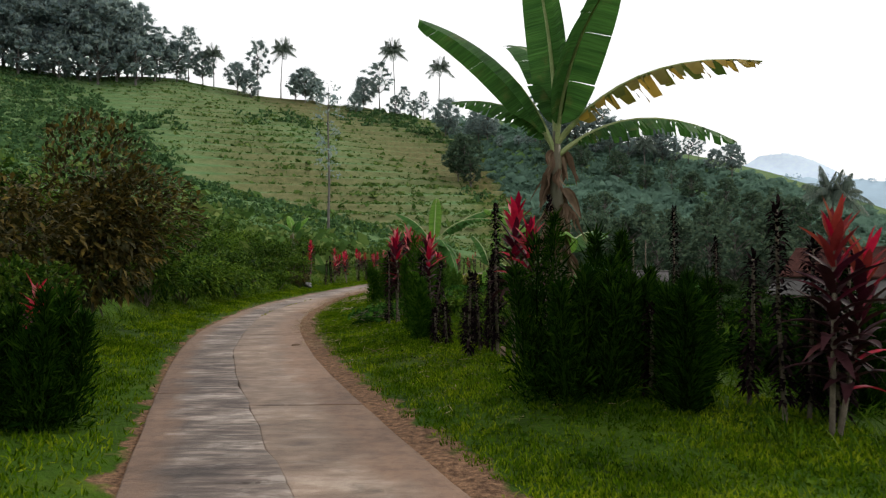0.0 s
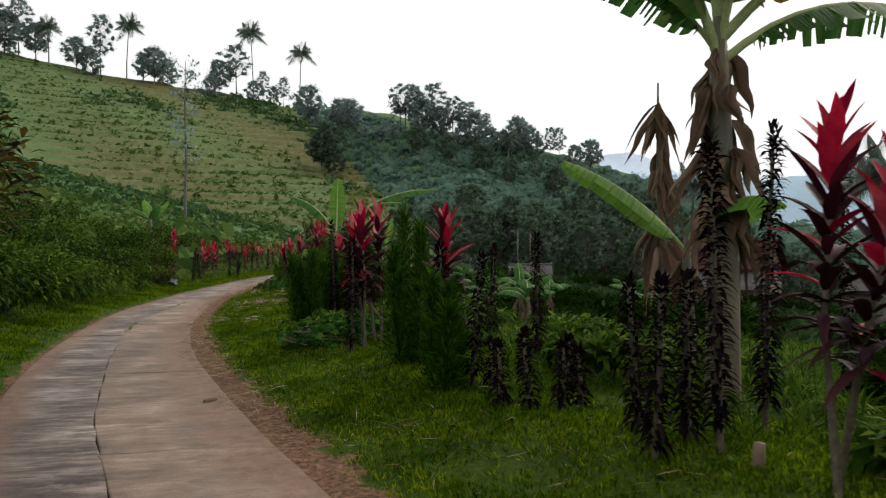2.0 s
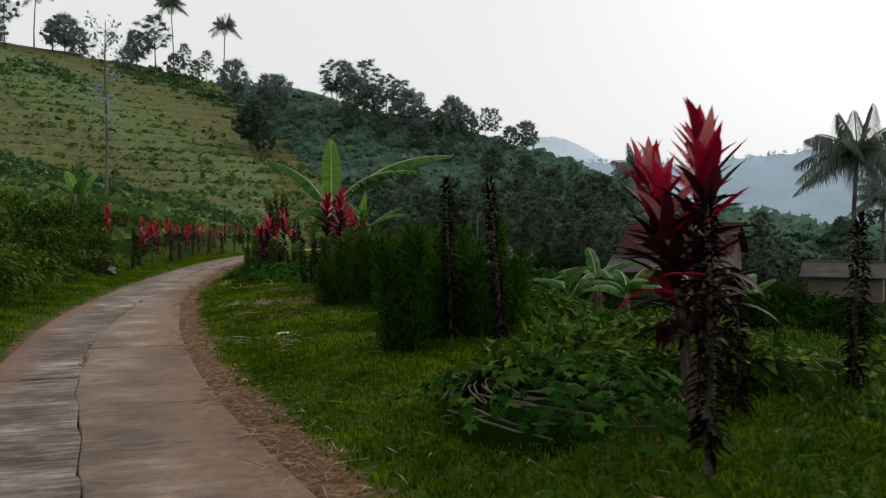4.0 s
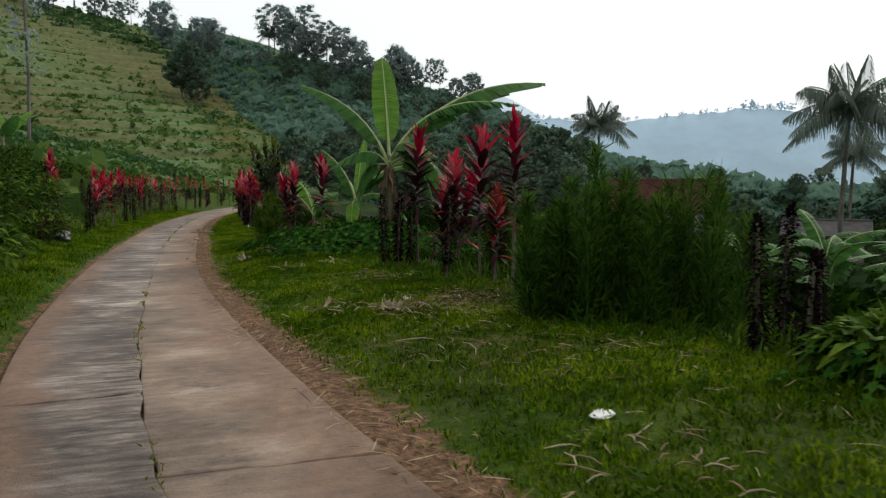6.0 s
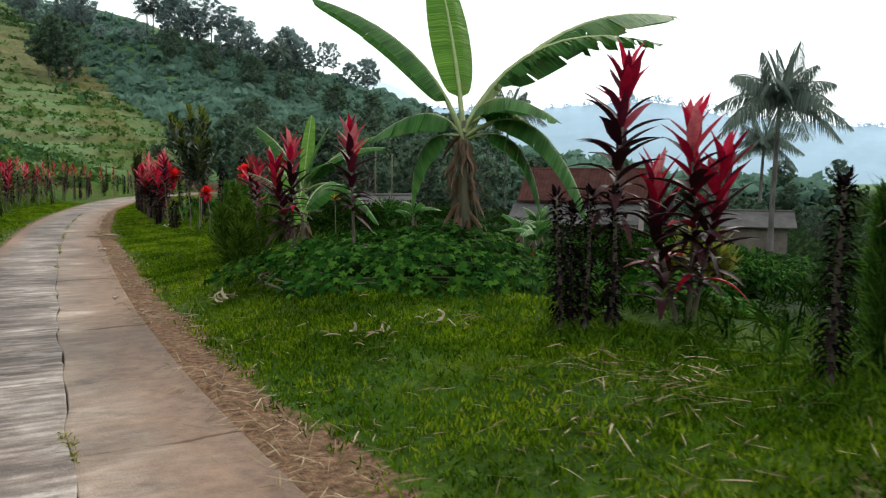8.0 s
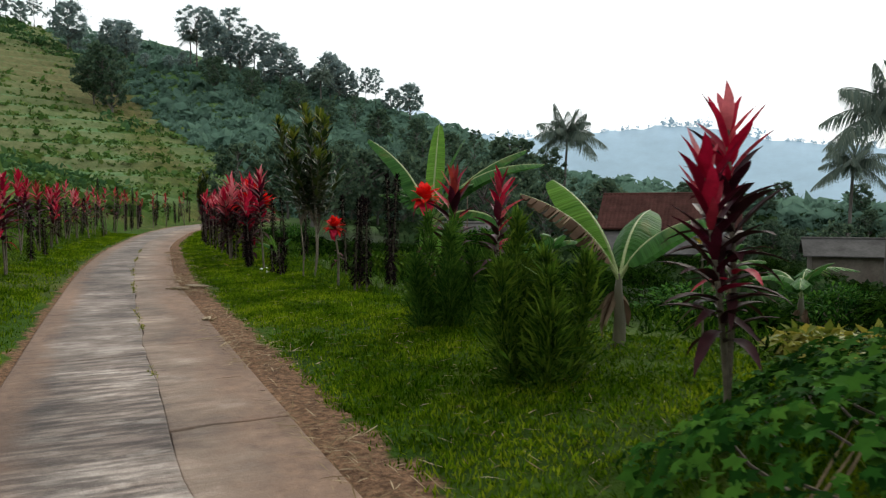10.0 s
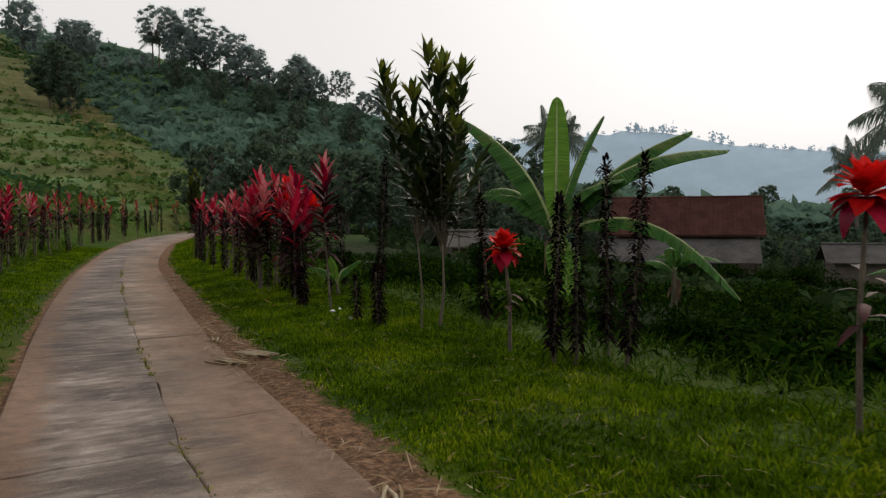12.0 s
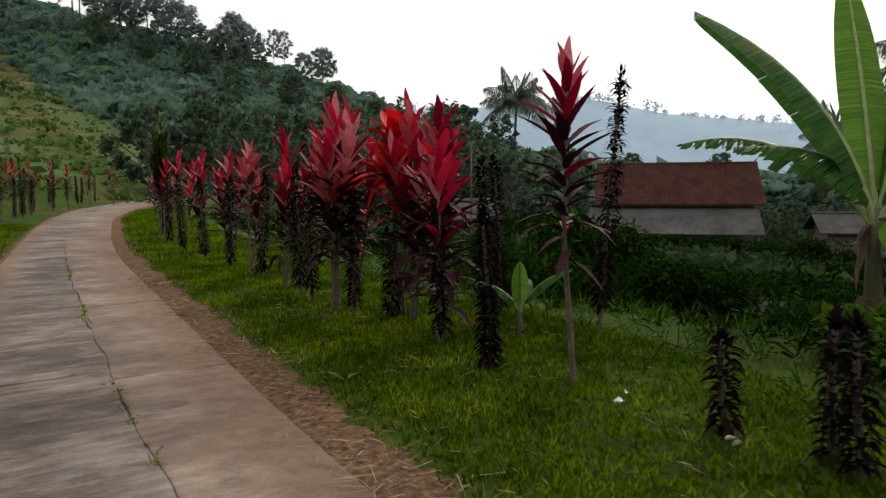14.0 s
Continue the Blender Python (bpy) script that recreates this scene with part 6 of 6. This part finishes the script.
def dry_heap(x, y, w, n, label, mat=None, ln=0.2, width=0.035, turn=None):
    ob = thing("dry_leaf_pile", label, "dry leaves", pose(x, y, max(zat(x, y), 0.0)))
    for i in range(n):
        v, f = leaf_strips(np.zeros((1, 3)), np.array([[1.0, 0, 0.15]]), np.array([[0, 0.2, 1.0]]), np.array([ln * rng.uniform(0.6, 1.3)]), np.array([width]), np.array([rng.uniform(-0.35, 0.3)]), 6, 0.9)
        part("dry_leaf", smooth(mesh_of("dry_leaf", v, f, mat or M_HUSK)), ob, "", pose(rng.uniform(-w, w), rng.uniform(-w * 0.6, w * 0.6), rng.uniform(0.015, 0.05), rng.uniform(-30, 30), rng.uniform(-25, 5), rng.uniform(0, 360) if turn is None else turn + rng.uniform(-12, 12)))
    return ob




def brush_pile(x, y, w, twigs, sheaths, label, long=0.45):
    """Loose tangle of bent stalks with a few curled banana sheaths on top."""
    ob = thing("dry_leaf_pile", label, "dry leaves", pose(x, y, max(zat(x, y), 0.0)))
    for i in range(twigs):
        ln, bow = long * rng.uniform(0.22, 0.75), rng.uniform(-0.14, 0.14)
        v, f = tube([(-ln / 2, 0, 0), (-ln * 0.15, ln * bow, 0.01), (ln * 0.2, ln * bow * 0.8, 0.012), (ln / 2, 0, 0)], [0.003, 0.0042, 0.0038, 0.0015], 5)
        part("stalk", smooth(mesh_of("stalk", v, f, M_HUSK if i % 3 == 0 else M_STRAW)), ob, "", pose(rng.normal(0, w), rng.normal(0, w * 0.8), rng.uniform(0.012, 0.06), 0, rng.uniform(-12, 12), rng.uniform(0, 360)))
    for i in range(sheaths):
        ln, turn = rng.uniform(0.06, 0.13), rng.uniform(1.4, 3.0)
        V = []
        for k in range(9):
            a = turn * k / 8
            for q in (-1, -0.5, 0, 0.5, 1):
                V.append((ln * math.sin(a) / turn * 1.4, q * 0.016 * (1.1 - abs(k - 4) / 6), ln * (1 - math.cos(a)) / turn + 0.012 * (1 - q * q)))
        Fc = [(k * 5 + q, k * 5 + q + 1, k * 5 + q + 6, k * 5 + q + 5) for k in range(8) for q in range(4)]
        part("curled_sheath", smooth(mesh_of("curled_sheath", V, Fc, M_HUSK)), ob, "pale curled banana sheath", pose(rng.normal(0, w * 0.7), rng.normal(0, w * 0.5), rng.uniform(0.0, 0.05), rng.uniform(-40, 40), 0, rng.uniform(0, 360)))
    return ob


brush_pile(-2.08, 20.78, 0.13, 36, 10, "tangle of brown stalks and curled pale banana sheaths on the grass", 0.34)
brush_pile(-2.2, 20.95, 0.24, 26, 2, "scattered dry stalks on the grass", 0.26)
brush_pile(-2.5, 21.5, 0.22, 22, 3, "scattered pale dry leaf stalks on the grass", 0.2)
brush_pile(-2.15, 17.1, 0.26, 34, 0, "scattered dry stalks on the grass", 0.32)
brush_pile(-2.25, 19.2, 0.22, 12, 0, "few dry stalks on the grass", 0.35)
brush_pile(-2.3, 24.65, 0.16, 9, 3, "pale dry husks on the grass", 0.2)
brush_pile(-1.8, 24.5, 0.2, 9, 2, "pale dry husks on the grass", 0.22)
brush_pile(-2.62, 27.05, 0.09, 7, 6, "grey curled leaf husks beside the vine mound", 0.28)
dry_heap(-3.4, 27.8, 0.05, 2, "small dry leaf on the road edge", ln=0.07)
dry_heap(-1.42, 40.07, 0.05, 2, "orange dry leaf on the grass", M_BANYELLOW, 0.1)
dry_heap(-1.85, 40.1, 0.1, 2, "pale yellow leaf on the grass", M_YELLOW, 0.14)
dry_heap(-1.06, 38.8, 0.08, 3, "white dry husk on the grass", M_WHITE, 0.06)
dry_heap(-1.22, 38.1, 0.06, 2, "white dry husk on the grass", M_WHITE, 0.06)


def stick_bundle(x, y, n, ln, turn, label):
    """Broken sticks lying side by side."""
    ob = thing("stick_bundle", label, "sticks", pose(x, y, max(zat(x, y), 0.0), 0, 0, turn))
    for i in range(n):
        a, r = ln * rng.uniform(0.6, 1.0), rng.uniform(0.006, 0.011)
        v, f = tube([(-a / 2, 0, 0), (0, rng.uniform(-0.01, 0.01), 0.003), (a / 2, 0, 0)], [r, r * 1.05, r * 0.8], 6)
        part("stick", smooth(mesh_of("stick", v, f, M_HUSK if i % 2 else M_STRAW)), ob, "", pose(rng.uniform(-0.05, 0.05), (i - n / 2) * 0.022 + rng.uniform(-0.01, 0.01), r + 0.012 * (i % 2), 0, 0, rng.uniform(-14, 14)))
    return ob


stick_bundle(-2.79, 36.78, 7, 0.34, 112, "bundle of broken pale sticks at the road edge")
stick_bundle(-2.52, 37.0, 9, 0.40, 105, "broken brown sticks along the road edge")
stick_bundle(-2.62, 37.9, 4, 0.26, 80, "broken brown sticks along the road edge")
stick_bundle(-2.95, 33.6, 4, 0.22, 70, "few dry twigs along the road edge")
dry_heap(-0.75, 9.1, 0.12, 3, "dry leaf stalks on the verge", M_STRAW, 0.25, 0.012)
dry_heap(-2.35, 27.15, 0.05, 3, "dry stalk leaning on the vine mound", M_STRAW, 0.5, 0.012, 20)
dry_heap(-0.95, 13.7, 0.15, 3, "long dry stalk in the grass", M_STRAW, 0.5, 0.012)


def lump(name, x, y, sx, sy, sz, mat, label, category, seed):
    bm = bmesh.new()
    bmesh.ops.create_icosphere(bm, subdivisions=3, radius=1)
    for v in bm.verts:
        nv = noise.noise(v.co * 1.7 + Vector((seed, 0, 0)))
        v.co = Vector((v.co.x * sx, v.co.y * sy, max(v.co.z, -0.35) * sz)) * (1 + 0.38 * nv)
    me = bpy.data.meshes.new(name)
    bm.to_mesh(me)
    bm.free()
    me.materials.append(mat)
    smooth(me)
    ob = tagged(new(name, me), label, category)
    ob.matrix_basis = pose(x, y, max(zat(x, y), 0) + sz * 0.3, 0, 0, seed * 40)
    return ob


lump("plastic_scrap", -2.10, 17.65, 0.11, 0.05, 0.012, M_WHITE, "crumpled white plastic scrap lying on the grass", "litter", 1)
lump("plastic_scrap", -1.88, 21.2, 0.10, 0.045, 0.012, M_WHITE, "crumpled white plastic scrap lying on the grass", "litter", 2)
lump("plastic_bag", -5.75, 32.4, 0.32, 0.2, 0.16, M_BLACK, "crumpled black plastic bag on the bank verge", "bag", 3)
lump("dry_leaf", -2.05, 10.65, 0.085, 0.035, 0.018, M_BANDRY, "curled brown leaf lying on the road", "leaf", 6)
lump("clod", -1.8, 15.7, 0.06, 0.035, 0.018, M_BANDRY, "brown clod of earth on the grass", "clod", 4)
st = tagged(new("tree_stump", smooth(mesh_of("tree_stump", *tube([(0, 0, -0.03), (0, 0, 0.06), (0.005, 0, 0.11)], [0.028, 0.025, 0.024], 10), M_BOARD))), "small pale cut stump in the grass", "stump")
st.matrix_basis = pose(0.57, 7.41, zat(0.57, 7.41))
fl = thing("marigold", "yellow flower on a green stem behind the verge", "flower", pose(-0.75, 29.1, zat(-0.75, 29.1)))
part("stem", mesh_of("stem", *tube([(0, 0, 0), (0, 0.02, 0.7)], [0.008, 0.005], 5), M_STEM), fl)
v, f = spiral_leaves(0.68, 0.72, 20, 0.07, 0.03, 5, 60, 0.1)
part("flower_head", mesh_of("flower_head", v, f, M_FLOWER), fl)

# weeds in the middle joint
n = 900
y = np.concatenate([rng.uniform(31, 48, 600), rng.uniform(16, 24, 300)])
x = centre_line(y) + jitter(y) + rng.normal(0, 0.018, n)
keep = np.sin(y * 1.9) + 0.6 * np.sin(y * 5.3) > 0.0
x, y = x[keep], y[keep]
b = np.repeat(np.stack([x, y, np.full(len(x), -0.004)], -1), 4, axis=0)
o = rng.normal(0, 0.6, b.shape) + np.array([0, 0, 0.7])
o[:, 2] = np.abs(o[:, 2]) + 0.1
m = len(b)
tagged(new("joint_weeds", mesh_of("joint_weeds", *leaf_strips(b, o, rng.normal(size=(m, 3)), rng.uniform(0.02, 0.06, m), np.full(m, 0.007), rng.uniform(0.2, 0.9, m), 2, 0.1), M_YELLOW)), "yellowish weeds growing in the road's middle joint", "grass", kind="stuff")
